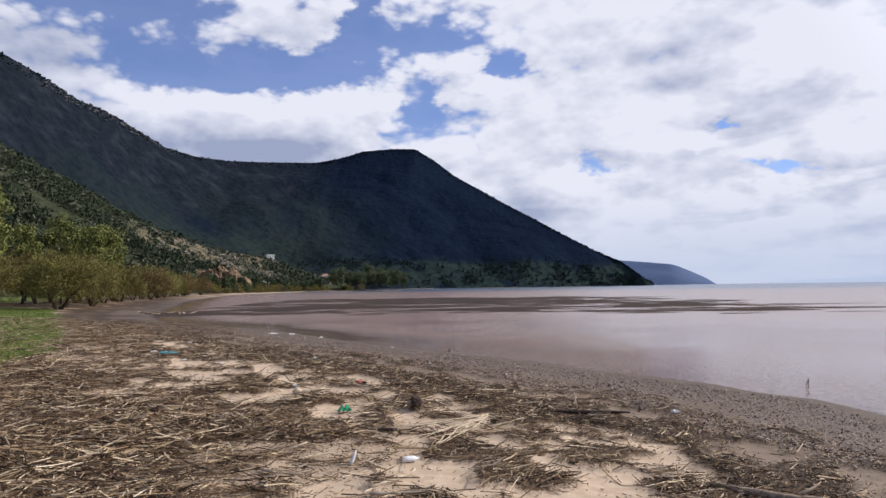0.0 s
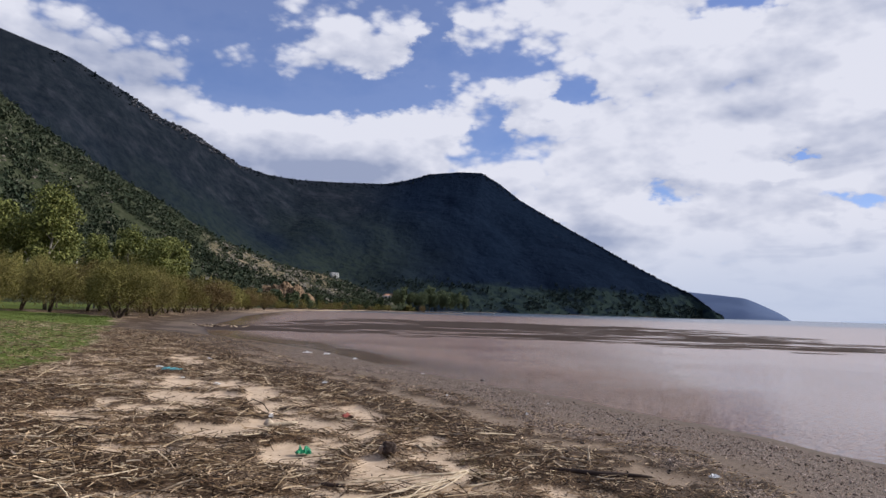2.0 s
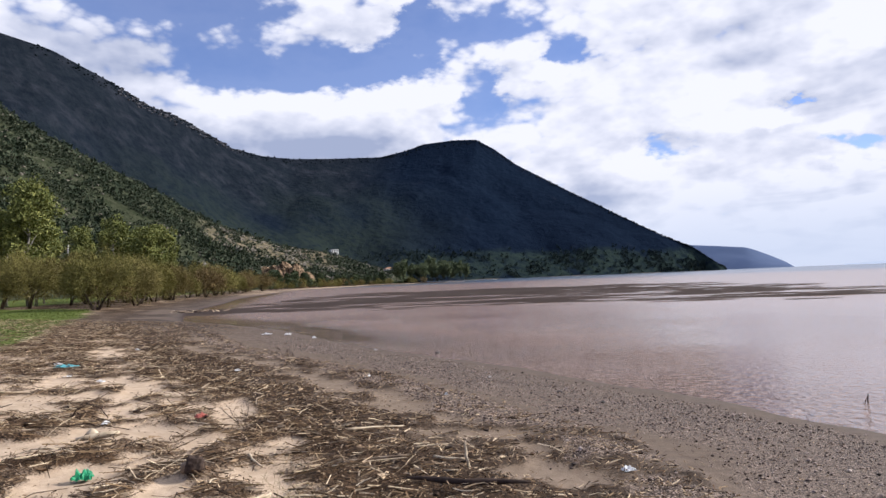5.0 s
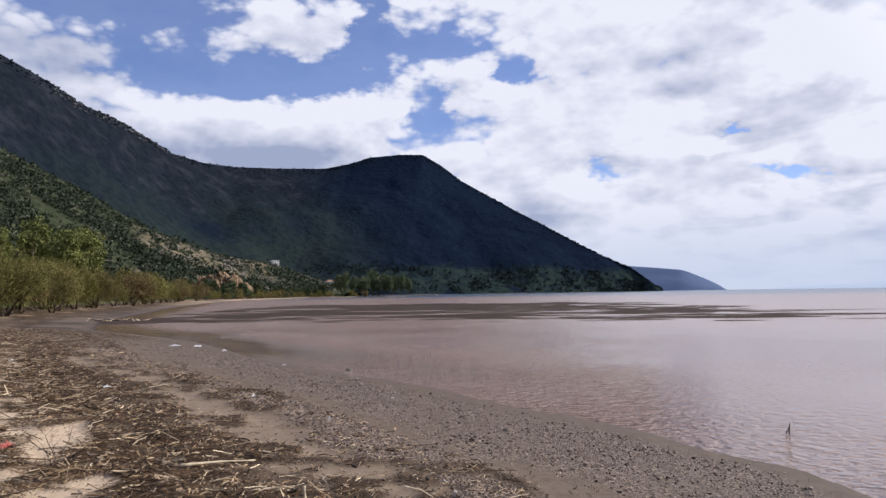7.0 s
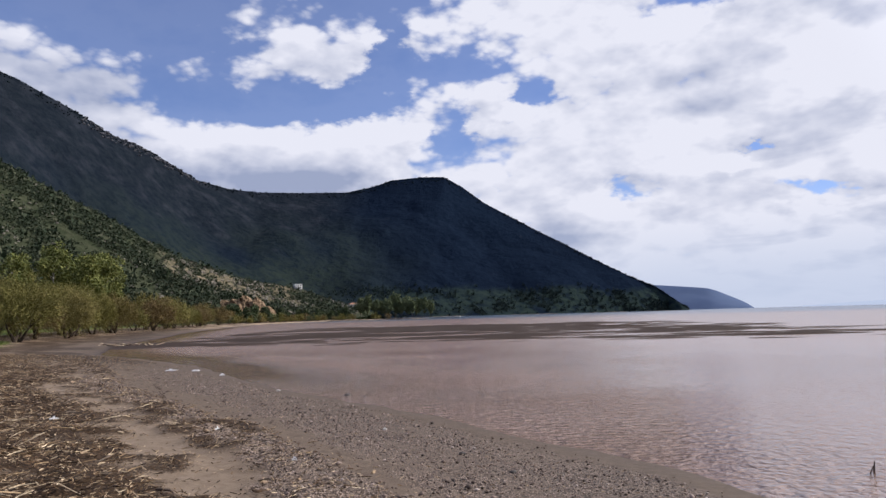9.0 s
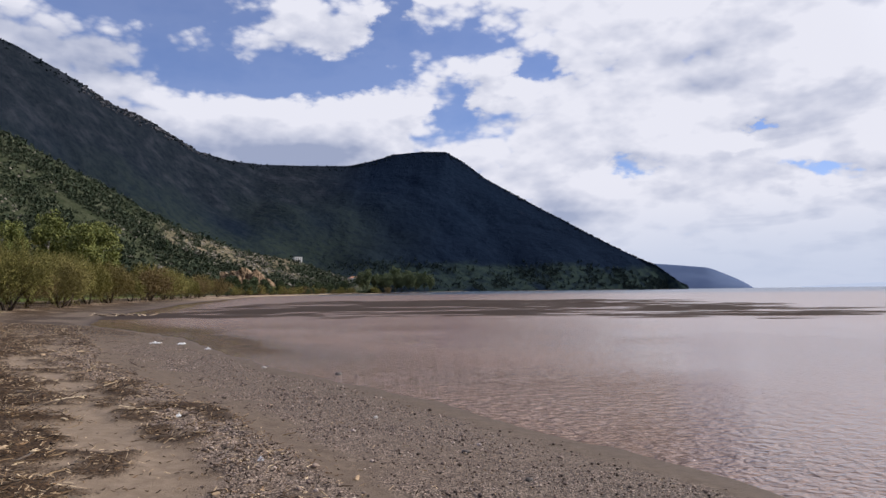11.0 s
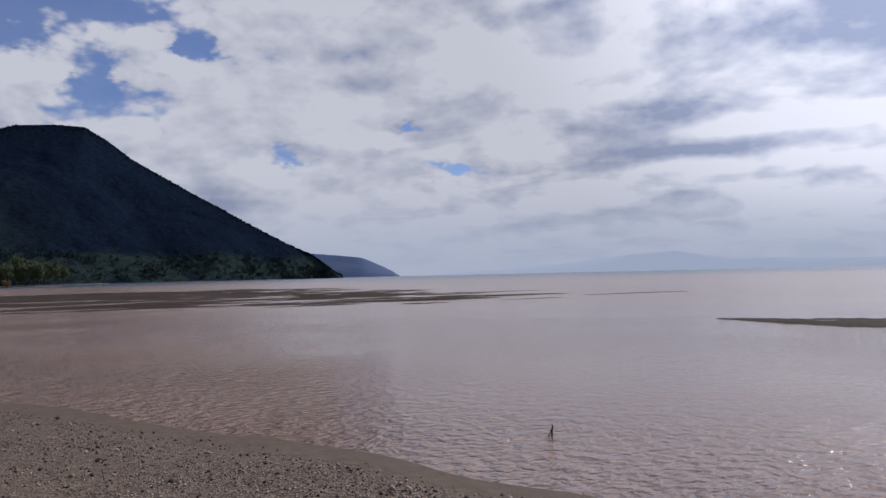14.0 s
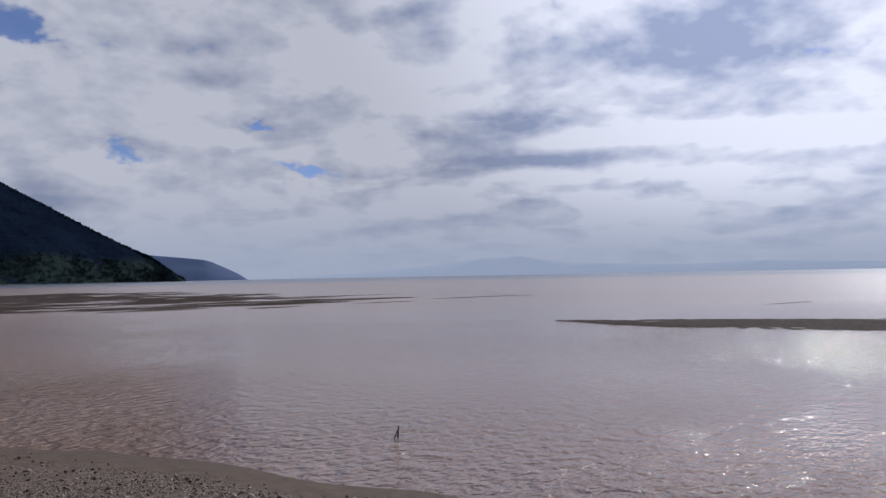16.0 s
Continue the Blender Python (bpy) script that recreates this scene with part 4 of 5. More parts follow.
# ---- trees ----
def grow(bm, start, way, length, radius, depth, r, tips, spread_by=0.55, sides=6, lift=0.25):
    """A tapered, kinked limb with its own branches; gathers the tips."""
    pts, rad = [Vector(start)], [radius]
    d = Vector(way).normalized()
    for i in range(3):
        d = (d + Vector((r.normal(0, 0.16), r.normal(0, 0.16), r.normal(0.05, 0.08)))).normalized()
        pts.append(pts[-1] + d * length / 3)
        rad.append(radius * (1 - 0.22 * (i + 1)))
    tube(bm, pts, rad, sides)
    if depth == 0:
        tips.append((pts[-1], d))
        return
    for k in range(int(r.integers(2, 4))):
        a = r.uniform(0, 6.3)
        side = Vector((math.cos(a), math.sin(a), lift)) * spread_by
        grow(bm, pts[int(r.integers(2, 4))], (d + side * r.uniform(0.7, 1.5)), length * r.uniform(0.6, 0.85), rad[-1] * 0.8, depth - 1, r, tips, spread_by, max(4, sides - 1), lift)


def spray(centres, ways, per, length, width, r, spread_by):
    """Slim three-sided twigs sprouting from branch tips."""
    n = len(centres) * per
    c = np.repeat(np.array(centres), per, 0) + r.normal(0, 0.28, (n, 3))
    w = np.repeat(np.array(ways), per, 0) + r.normal(0, spread_by, (n, 3)) + np.array([0, 0, 0.08])
    w /= np.linalg.norm(w, axis=1)[:, None]
    ln, wd = r.uniform(0.5, 1.0, n) * length, r.uniform(0.6, 1.2, n) * width
    s1 = np.cross(w, [0.3, 0.5, 0.8])
    s1 /= np.linalg.norm(s1, axis=1)[:, None]
    s2 = np.cross(w, s1)
    b = [c + (s1 * math.cos(a) + s2 * math.sin(a)) * wd[:, None] for a in (0, 2.1, 4.2)]
    v = np.stack(b + [c + w * ln[:, None]], 1).reshape(-1, 3)
    f = np.array([(0, 1, 3), (1, 2, 3), (2, 0, 3)])
    return v, (f[None] + 4 * np.arange(n)[:, None, None]).reshape(-1, 3)


def leaf_cloud(centres, per, radius, size, r):
    n = len(centres) * per
    c = np.repeat(np.array(centres), per, 0)
    off = r.normal(0, 1, (n, 3))
    off *= (radius * r.random(n) ** 0.4 / np.linalg.norm(off, axis=1))[:, None]
    c = c + off * np.array([1, 1, 0.9])
    s1 = r.normal(0, 1, (n, 3))
    s1 /= np.linalg.norm(s1, axis=1)[:, None]
    s2 = np.cross(s1, r.normal(0, 1, (n, 3)))
    s2 /= np.linalg.norm(s2, axis=1)[:, None]
    sz = size * r.uniform(0.6, 1.3, n)[:, None]
    v = np.stack([c - s1 * sz, c - s2 * sz * 0.45, c + s1 * sz, c + s2 * sz * 0.45], 1).reshape(-1, 3)
    return v, np.arange(4 * n).reshape(-1, 4)


def attach(name, me, parent, label=""):
    ob = new(name, me)
    ob.parent = parent
    if label:
        tagged(ob, label)
    return ob


def tamarisk(seed, m, per=16, width=0.034):
    r = np.random.default_rng(seed)
    ob = thing("tamarisk_tree", m, "bushy tamarisk with brown-olive twigs and dark trunk behind beach", "tree", "tamarisks behind the beach")
    bm, tips = bmesh.new(), []
    for k in range(int(r.integers(2, 4))):
        a = r.uniform(0, 6.3)
        grow(bm, (0.15 * math.cos(a), 0.15 * math.sin(a), -0.1), (0.4 * math.cos(a), 0.4 * math.sin(a), 1), 1.9, 0.16, 3, r, tips, 0.75, 7, 0.35)
    part("trunk", bm, BARK_DARK, ob, "dark leaning trunk and limbs")
    cs, ws = [t[0][:] for t in tips], [t[1][:] for t in tips]
    # outer twigs fill a rounded, uneven crown
    for k in range(420):
        d = r.normal(0, 1, 3)
        d[2] = abs(d[2]) * 1.0 - 0.5
        d /= np.linalg.norm(d)
        rad = r.uniform(0.55, 1.0) * (1 + 0.18 * math.sin(3 * math.atan2(d[1], d[0]) + seed))
        cs.append((d[0] * 3.0 * rad, d[1] * 3.0 * rad, 2.75 + d[2] * 2.75 * rad))
        ws.append(tuple(d * 0.8 + np.array([0, 0, 0.15])))
    v, f = spray(cs, ws, per, 0.62, width, r, 0.75)
    attach("crown", array_mesh("crown", v, f, TWIGS, False), ob, "fuzzy crown of fine brown-olive twigs")
    return ob


def broadleaf(seed, m, tall, leaf, bark, label, group, width=1.0, leaf_size=0.16, per=80):
    r = np.random.default_rng(seed)
    ob = thing("broadleaf_tree", m, label, "tree", group)
    bm, tips = bmesh.new(), []
    trunk = [Vector((r.normal(0, 0.1) * k, r.normal(0, 0.1) * k, tall * 0.2 * k - 0.1 * (k == 0))) for k in range(5)]
    tube(bm, trunk, [0.017 * tall * (1 - 0.2 * k) for k in range(5)], 7)
    for k in range(13):
        h = r.uniform(0.28, 0.82)
        i = min(int(h / 0.2), 3)
        p = trunk[i].lerp(trunk[i + 1], h / 0.2 - i)
        a = r.uniform(0, 6.3)
        grow(bm, p, (math.cos(a) * 0.8, math.sin(a) * 0.8, 0.9), tall * 0.16 * (1.25 - h), 0.006 * tall, 1, r, tips, 0.6, 5)
    part("trunk", bm, bark, ob, "slender trunk and limbs")
    cs = [t[0][:] for t in tips]
    for k in range(26):
        h = r.uniform(0.32, 1.0)
        a, rad = r.uniform(0, 6.3), tall * 0.17 * width * math.sin(math.pi * min(1, (1.12 - h) * 1.25)) * r.uniform(0.3, 1.0)
        cs.append((rad * math.cos(a), rad * math.sin(a), tall * h))
    v, f = leaf_cloud(cs, per, 0.085 * tall, leaf_size, r)
    attach("crown", array_mesh("crown", v, f, leaf, False), ob, "open leafy crown")
    return ob


def stand(make, spots, seed, group_scale=(0.85, 1.2)):
    """Plants copies of a few trees on the spots."""
    r = np.random.default_rng(seed)
    models = []
    for i, (x, y) in enumerate(spots):
        s = r.uniform(*group_scale)
        z = float(ground_z(x, y))
        m = pose(x, y, z - 0.05, 0, 0, r.uniform(0, 360)) @ Matrix.Diagonal((s, s, s * r.uniform(0.9, 1.1), 1))
        if len(models) < 4:
            models.append(make(seed * 10 + i, m))
        else:
            src = models[int(r.integers(0, 4))]
            copy_thing(src, m @ Matrix.Diagonal((1 / src.scale[0], 1 / src.scale[1], 1 / src.scale[2], 1)))


def along(line, step_by, sway, seed):
    r = np.random.default_rng(seed)
    out = []
    for (ax, ay), (bx, by) in zip(line[:-1], line[1:]):
        n = max(1, int(math.hypot(bx - ax, by - ay) / step_by))
        out += [(ax + (bx - ax) * (k + r.uniform(-0.3, 0.3)) / n + r.normal(0, sway), ay + (by - ay) * (k + r.uniform(-0.3, 0.3)) / n + r.normal(0, sway)) for k in range(n)]
    return out


stand(tamarisk, along([(-66, 58), (-56, 61), (-46, 62.5), (-37, 65), (-40, 78), (-46, 95), (-52, 113)], 5.0, 1.0, 3), 5, (0.8, 1.2))
stand(lambda s, m: tamarisk(s, m, 6, 0.075), along([(-53, 117), (-58, 135), (-65, 160), (-74, 195), (-82, 235)], 6.0, 0.9, 3), 15, (0.72, 1.12))
stand(tamarisk, along([(-70, 68), (-58, 70), (-48, 73), (-47, 86), (-54, 104)], 5.2, 1.2, 4), 6, (0.95, 1.2))
stand(lambda s, m: broadleaf(s, m, 11.5, LEAVES, BARK_PALE, "tall yellow-green tree in fresh leaf behind the tamarisks", "tall trees behind the tamarisks", 1.35, 0.19, 120),
      [(-66, 74), (-62, 80), (-59, 84), (-57, 72), (-72, 78), (-54, 81), (-66, 88), (-62, 104), (-59, 108), (-57, 112), (-53, 106), (-80, 72), (-75, 90), (-56, 117), (-69, 72), (-63, 76), (-60, 78), (-58, 88), (-75, 82), (-64, 98), (-70, 84)], 7, (0.95, 1.25))
stand(lambda s, m: broadleaf(s, m, 15.0, LEAVES_MID, BARK_DARK, "tall green tree standing on the low spit", "trees on the spit", 1.5, 0.42, 60),
      [(-74, 478), (-70, 472), (-66, 482), (-61, 486), (-57, 480), (-53, 490), (-49, 486), (-45, 492), (-42, 487), (-38, 493), (-64, 494), (-78, 490), (-55, 498), (-34, 494), (-30, 496), (-47, 497), (-68, 490), (-59, 492), (-51, 494), (-40, 498)], 8, (0.75, 1.15))
stand(lambda s, m: broadleaf(s, m, 7.0, LEAVES_DARK, BARK_DARK, "low green bush by the far shore", "bushes by the far shore", 1.5, 0.38, 30),
      along([(-94, 285), (-96, 300), (-98, 340), (-97, 380), (-95, 410), (-85, 440), (-80, 458)], 4.6, 2.0, 5), 9, (0.6, 1.1))


def cypress(m, tall):
    ob = thing("cypress_tree", m, "narrow dark cypress standing on the rocky slope", "tree")
    bm = bmesh.new()
    tube(bm, [(0, 0, -0.3), (0, 0, tall * 0.3), (0, 0, tall * 0.8)], [0.18, 0.14, 0.05], 6)
    part("trunk", bm, BARK_DARK, ob)
    r = np.random.default_rng(77)
    cs = [(0.12 * tall * math.sin(math.pi * (0.1 + 0.85 * h)) * math.cos(9 * h) * 0.5, 0.12 * tall * math.sin(math.pi * (0.1 + 0.85 * h)) * math.sin(9 * h) * 0.5, tall * (0.08 + 0.9 * h)) for h in np.linspace(0, 1, 26)]
    v, f = leaf_cloud(cs, 50, 0.085 * tall, 0.2, r)
    attach("crown", array_mesh("crown", v, f, LEAVES_DARK, False), ob)
    return ob


def on_slope(at, azimuth, distance):
    """The place on a slope that lies on a bearing at about a distance."""
    a, u = np.meshgrid(np.linspace(0.02, 0.98, 220), np.linspace(0.02, 0.99, 120))
    p = at(a.ravel(), u.ravel())
    want = np.array(far_point(azimuth, 0, distance)[:2])
    return p[np.argmin(((p[:, :2] - want) ** 2).sum(1))]


def shore_bush(seed, m):
    r = np.random.default_rng(seed)
    ob = thing("shore_bush", m, "low rounded bush with olive and brown twigs by shore", "bush", "bushes along the far shore")
    bm, tips = bmesh.new(), []
    for k in range(3):
        a = r.uniform(0, 6.3)
        grow(bm, (0.1 * math.cos(a), 0.1 * math.sin(a), -0.2), (0.5 * math.cos(a), 0.5 * math.sin(a), 1), 1.2, 0.09, 1, r, tips, 0.75, 5, 0.35)
    part("stem", bm, BARK_DARK, ob)
    cs = [t[0][:] for t in tips]
    for k in range(22):
        a, h = r.uniform(0, 6.3), r.random()
        rad = 2.3 * math.sin(math.pi * (0.25 + 0.6 * h)) * r.uniform(0.3, 1.0)
        cs.append((rad * math.cos(a), rad * math.sin(a), 0.8 + 2.4 * h))
    v, f = leaf_cloud(cs, 16, 0.75, 0.26, r)
    attach("crown", array_mesh("crown", v, f, TWIGS if seed % 3 else LEAVES_DARK, False), ob)
    return ob


stand(shore_bush, along([(-90, 262), (-93, 300), (-95, 340), (-94, 385), (-89, 420), (-80, 446), (-70, 462), (-52, 474)], 4.4, 1.2, 31), 32, (0.65, 1.35))
stand(shore_bush, along([(-98, 300), (-101, 340), (-100, 390), (-97, 425), (-90, 446)], 5.5, 2.0, 33), 34, (0.8, 1.5))
q = on_slope(near_at, -23.8, 380)
cypress(pose(q[0], q[1], q[2] - 0.3), 7.5)


# ---- far things ----
WHITEWASH = plain_material("whitewashed_wall", (0.74, 0.73, 0.70), (0.84, 0.83, 0.80), 0.9, 0.2, 0.8)
DARK_GLASS = plain_material("dark_window", (0.02, 0.022, 0.026), (0.035, 0.038, 0.045), 0.2, 0.5, 1.0)
ROOF = plain_material("clay_roof", (0.30, 0.15, 0.09), (0.42, 0.23, 0.15), 0.9, 0.2, 1.5)
POLE_WOOD = plain_material("grey_pole", (0.36, 0.34, 0.30), (0.52, 0.49, 0.44), 0.85, 0.2, 3.0)
CONCRETE = plain_material("pale_concrete", (0.40, 0.38, 0.35), (0.52, 0.50, 0.46), 0.9, 0.2, 0.7)
DARK_WOOD = plain_material("dark_planks", (0.035, 0.03, 0.026), (0.08, 0.068, 0.056), 0.9, 0.2, 2.0)


def house(m, sx, sy, storey, floors, label, flat=True):
    ob = thing("house", m, label, "house")
    tall = storey * floors
    bm = bmesh.new()
    box(bm, 0, 0, tall / 2 - 0.4, sx, sy, tall + 0.8, 0.06)
    wall = part("wall", bm, WHITEWASH, ob, smooth=False)
    bm = bmesh.new()
    if flat:
        box(bm, 0, 0, tall + 0.14, sx + 0.7, sy + 0.7, 0.28, 0.05)
    else:
        v = [bm.verts.new(c) for c in ((-sx / 2 - 0.4, -sy / 2 - 0.4, tall), (sx / 2 + 0.4, -sy / 2 - 0.4, tall), (sx / 2 + 0.4, sy / 2 + 0.4, tall), (-sx / 2 - 0.4, sy / 2 + 0.4, tall), (-sx / 4, 0, tall + 1.5), (sx / 4, 0, tall + 1.5))]
        for f in ((0, 1, 5, 4), (1, 2, 5), (2, 3, 4, 5), (3, 0, 4), (3, 2, 1, 0)):
            bm.faces.new([v[i] for i in f])
    part("roof", bm, CONCRETE if flat else ROOF, ob, smooth=False)
    for f in range(floors):
        for k in range(3):
            bm = bmesh.new()
            box(bm, (k - 1) * sx * 0.3, -sy / 2 - 0.02, storey * (f + 0.52), sx * 0.15, 0.12, storey * 0.5, 0.02)
            part("window", bm, DARK_GLASS, ob, smooth=False)
        bm = bmesh.new()
        box(bm, 0, -sy / 2 - 0.75, storey * f + 0.1, sx * 0.95, 1.4, 0.16, 0.02)
        part("balcony", bm, CONCRETE, ob, smooth=False)
    return ob


q = on_slope(near_at, -14.3, 640)
house(pose(q[0], q[1], q[2], 0, 0, 38), 7.0, 5, 2.2, 2, "white two-storey house on the hillside shoulder")
q = on_slope(near_at, -9.9, 632)
house(pose(q[0], q[1], q[2], 0, 0, 30), 9.0, 5, 2.4, 1, "low pale house with clay roof among the trees", False)


def pole(x, y, z, tall, label):
    ob = thing("utility_pole", pose(x, y, z, 0, 1, 0), label, "pole", "poles behind the trees")
    bm = bmesh.new()
    tube(bm, [(0, 0, -0.5), (0, 0, tall * 0.5), (0, 0, tall)], [0.17, 0.14, 0.11], 8)
    part("post", bm, POLE_WOOD, ob)
    bm = bmesh.new()
    box(bm, 0, 0, tall - 0.6, 1.3, 0.12, 0.12, 0.01)
    part("crossarm", bm, POLE_WOOD, ob)


q = on_slope(near_at, -34.6, 175)
pole(q[0], q[1], q[2], 17.0 - q[2], "pale utility pole rising behind the trees")
q = on_slope(near_at, -33.8, 190)
pole(q[0], q[1], q[2], 14.5 - q[2], "pale utility pole rising behind the trees")


def jetty(m):
    ob = thing("jetty", m, "low dark jetty reaching into the bay from the spit", "jetty")
    bm = bmesh.new()
    box(bm, 0, 0, 0.75, 22, 2.2, 0.3, 0.04)
    part("deck", bm, CONCRETE, ob, smooth=False)
    for k in range(8):
        for s in (-0.9, 0.9):
            bm = bmesh.new()
            tube(bm, [(-9.8 + 2.8 * k, s, -0.9), (-9.8 + 2.8 * k, s, 0.62)], [0.16, 0.15], 7)
            part("post", bm, DARK_WOOD, ob)


jetty(pose(-20, 487, 0, 0, 0, -8))


def cliff(m):
    """A bare rock face cut into the foot of the hill."""
    ob = thing("rock_cliff", m, "orange-brown bare rock face at the foot of the hillside", "cliff")
    bm = bmesh.new()
    cols, rowsn = 64, 34
    grid = []
    for j in range(rowsn):
        row = []
        for i in range(cols):
            a, h = i / (cols - 1), j / (rowsn - 1)
            top = 13.0 * math.sin(math.pi * (0.10 + 0.82 * a)) ** 0.6 + 2.5 * noise.noise(Vector((a * 9, 0, 4.0)))
            x, z = (a - 0.5) * 30, top * h - 1.0
            n = noise.noise(Vector((x * 0.3, z * 0.2, 3.0))) * 2.6 + abs(noise.noise(Vector((x * 0.8, z * 0.45, 8.0)))) * 2.6 + noise.noise(Vector((x * 2.1, z * 1.6, 5.0))) * 0.9
            row.append(bm.verts.new((x + n * 0.3, -3.0 * (1 - h) + 4.0 * abs(2 * a - 1) ** 2 + n * 0.9, z)))
        grid.append(row)
    back = [bm.verts.new((v.co.x, 75, v.co.z + 0.5)) for v in grid[-1]]
    grid.append(back)
    for r0, r1 in zip(grid[:-1], grid[1:]):
        for i in range(cols - 1):
            bm.faces.new((r0[i], r0[i + 1], r1[i + 1], r1[i]))
    part("rock_face", bm, STONE, ob, smooth=False)


cliff(pose(-110, 343, 1.0, 0, 0, 16))


# ---- single things on the beach ----
CANE = plain_material("bleached_cane", (0.36, 0.28, 0.18), (0.56, 0.46, 0.33), 0.75, 0.3, 14.0)
WOOD_GREY = plain_material("weathered_driftwood", (0.17, 0.12, 0.08), (0.36, 0.28, 0.20), 0.9, 0.2, 16.0, 0.004)
WOOD_DARK = plain_material("wet_dark_wood", (0.025, 0.016, 0.012), (0.07, 0.045, 0.032), 0.85, 0.25, 14.0, 0.006)
WHITE_PLASTIC = plain_material("white_plastic", (0.66, 0.66, 0.64), (0.80, 0.80, 0.79), 0.35, 0.5, 6.0)
GREEN_PLASTIC = plain_material("green_plastic", (0.01, 0.16, 0.07), (0.02, 0.30, 0.13), 0.5, 0.4, 8.0)
TURQUOISE = plain_material("turquoise_plastic", (0.05, 0.27, 0.30), (0.12, 0.42, 0.45), 0.5, 0.4, 8.0)
RED_PLASTIC = plain_material("faded_red_plastic", (0.30, 0.06, 0.045), (0.42, 0.12, 0.09), 0.5, 0.4, 9.0)
TUFT = island_material("dry_tuft", (0.0, (0.16, 0.12, 0.05)), (1.0, (0.34, 0.28, 0.14)))
ROCK_DARK = plain_material("dark_stone", (0.045, 0.038, 0.034), (0.11, 0.095, 0.085), 0.7, 0.4, 20.0, 0.004)
ROCK_PALE = plain_material("pale_stone", (0.34, 0.31, 0.28), (0.52, 0.49, 0.45), 0.8, 0.3, 20.0, 0.004)


def on_ground(x, y, lift=0.0):
    return float(ground_z(x, y)) + lift


def lump(sx, sy, sz, seed, level=2, rough=0.3):
    bm = bmesh.new()
    bmesh.ops.create_icosphere(bm, subdivisions=level, radius=1.0)
    for v in bm.verts:
        k = 1 + rough * noise.noise(v.co * 1.3 + Vector((seed * 3.1, 0, 0))) + 0.4 * rough * noise.noise(v.co * 3.3 + Vector((0, seed * 1.7, 0)))
        v.co = Vector((v.co.x * sx, v.co.y * sy, v.co.z * sz)) * k
    return bm


def bent(a, b, sag, seed, n=7):
    """Points from a to b with a natural wander."""
    r = np.random.default_rng(seed)
    a, b = Vector(a), Vector(b)
    side = (b - a).cross(Vector((0, 0, 1))).normalized()
    w = r.normal(0, 0.02, n) * (b - a).length
    return [a.lerp(b, k / (n - 1)) + side * (sag * math.sin(math.pi * k / (n - 1)) + (float(w[k]) if 0 < k < n - 1 else 0)) for k in range(n)]


def single(name, bm, mat, x, y, lift, label, category, turn=0.0, group="", smooth=True, tilt=0.0):
    ob = link_bm(name, bm, mat, smooth)
    ob.matrix_world = pose(x, y, on_ground(x, y, lift), tilt, 0, turn)
    return tagged(ob, label, category, group)


def stump(x, y):
    ob = thing("wood_stump", pose(x, y, on_ground(x, y, 0.07), 0, 0, 20), "dark broken wood stump with a pale side on sand", "driftwood")
    bm = lump(0.085, 0.07, 0.085, 3, 3, 0.35)
    part("stump", bm, WOOD_DARK, ob, smooth=False)
    bm = lump(0.035, 0.045, 0.055, 5, 2, 0.3)
    bmesh.ops.translate(bm, verts=bm.verts, vec=(-0.08, 0.01, -0.02))
    part("broken_face", bm, WOOD_GREY, ob, "pale broken wood")


def crumpled_sheet(name, mat, x, y, sx, sy, height, seed, label, category, turn=0):
    bm = bmesh.new()
    bmesh.ops.create_grid(bm, x_segments=14, y_segments=12, size=0.5)
    for v in bm.verts:
        n1 = noise.noise(Vector((v.co.x * 5 + seed, v.co.y * 5, seed * 0.7)))
        n2 = noise.noise(Vector((v.co.x * 13, v.co.y * 13 + seed, 2.0)))
        edge = 1 - 2 * max(abs(v.co.x), abs(v.co.y))
        v.co = Vector((v.co.x * sx * (1 + 0.35 * n1), v.co.y * sy * (1 + 0.35 * n2), height * (0.25 + max(0, n1 + 0.35) * 0.9 + 0.35 * n2) * (0.35 + edge)))
    bmesh.ops.solidify(bm, geom=bm.faces[:], thickness=0.004)
    return single(name, bm, mat, x, y, 0.012, label, category, turn, smooth=False)


def bottle(x, y, turn, mat, label):
    ob = thing("plastic_bottle", pose(x, y, on_ground(x, y, 0.03), 0, 0, turn) @ Matrix.Scale(0.7, 4), label, "bottle")
    bm = bmesh.new()
    tube(bm, [(-0.10, 0, 0), (-0.095, 0, 0), (-0.03, 0, 0.003), (0.03, 0, -0.004), (0.075, 0, 0), (0.10, 0, 0.0), (0.115, 0, 0)], [0.028, 0.04, 0.037, 0.041, 0.036, 0.018, 0.014], 14)
    part("body", bm, mat, ob)
    bm = bmesh.new()
    tube(bm, [(0.115, 0, 0), (0.135, 0, 0)], [0.0165, 0.0165], 12)
    part("cap", bm, mat, ob)


def cane(bm, a, b, radius, seed, sag=0.05):
    pts = bent(a, b, sag, seed, 8)
    tube(bm, pts, [radius * (1.0 - 0.07 * i) * (1.18 if i % 3 == 1 else 1.0) for i in range(len(pts))], 6)


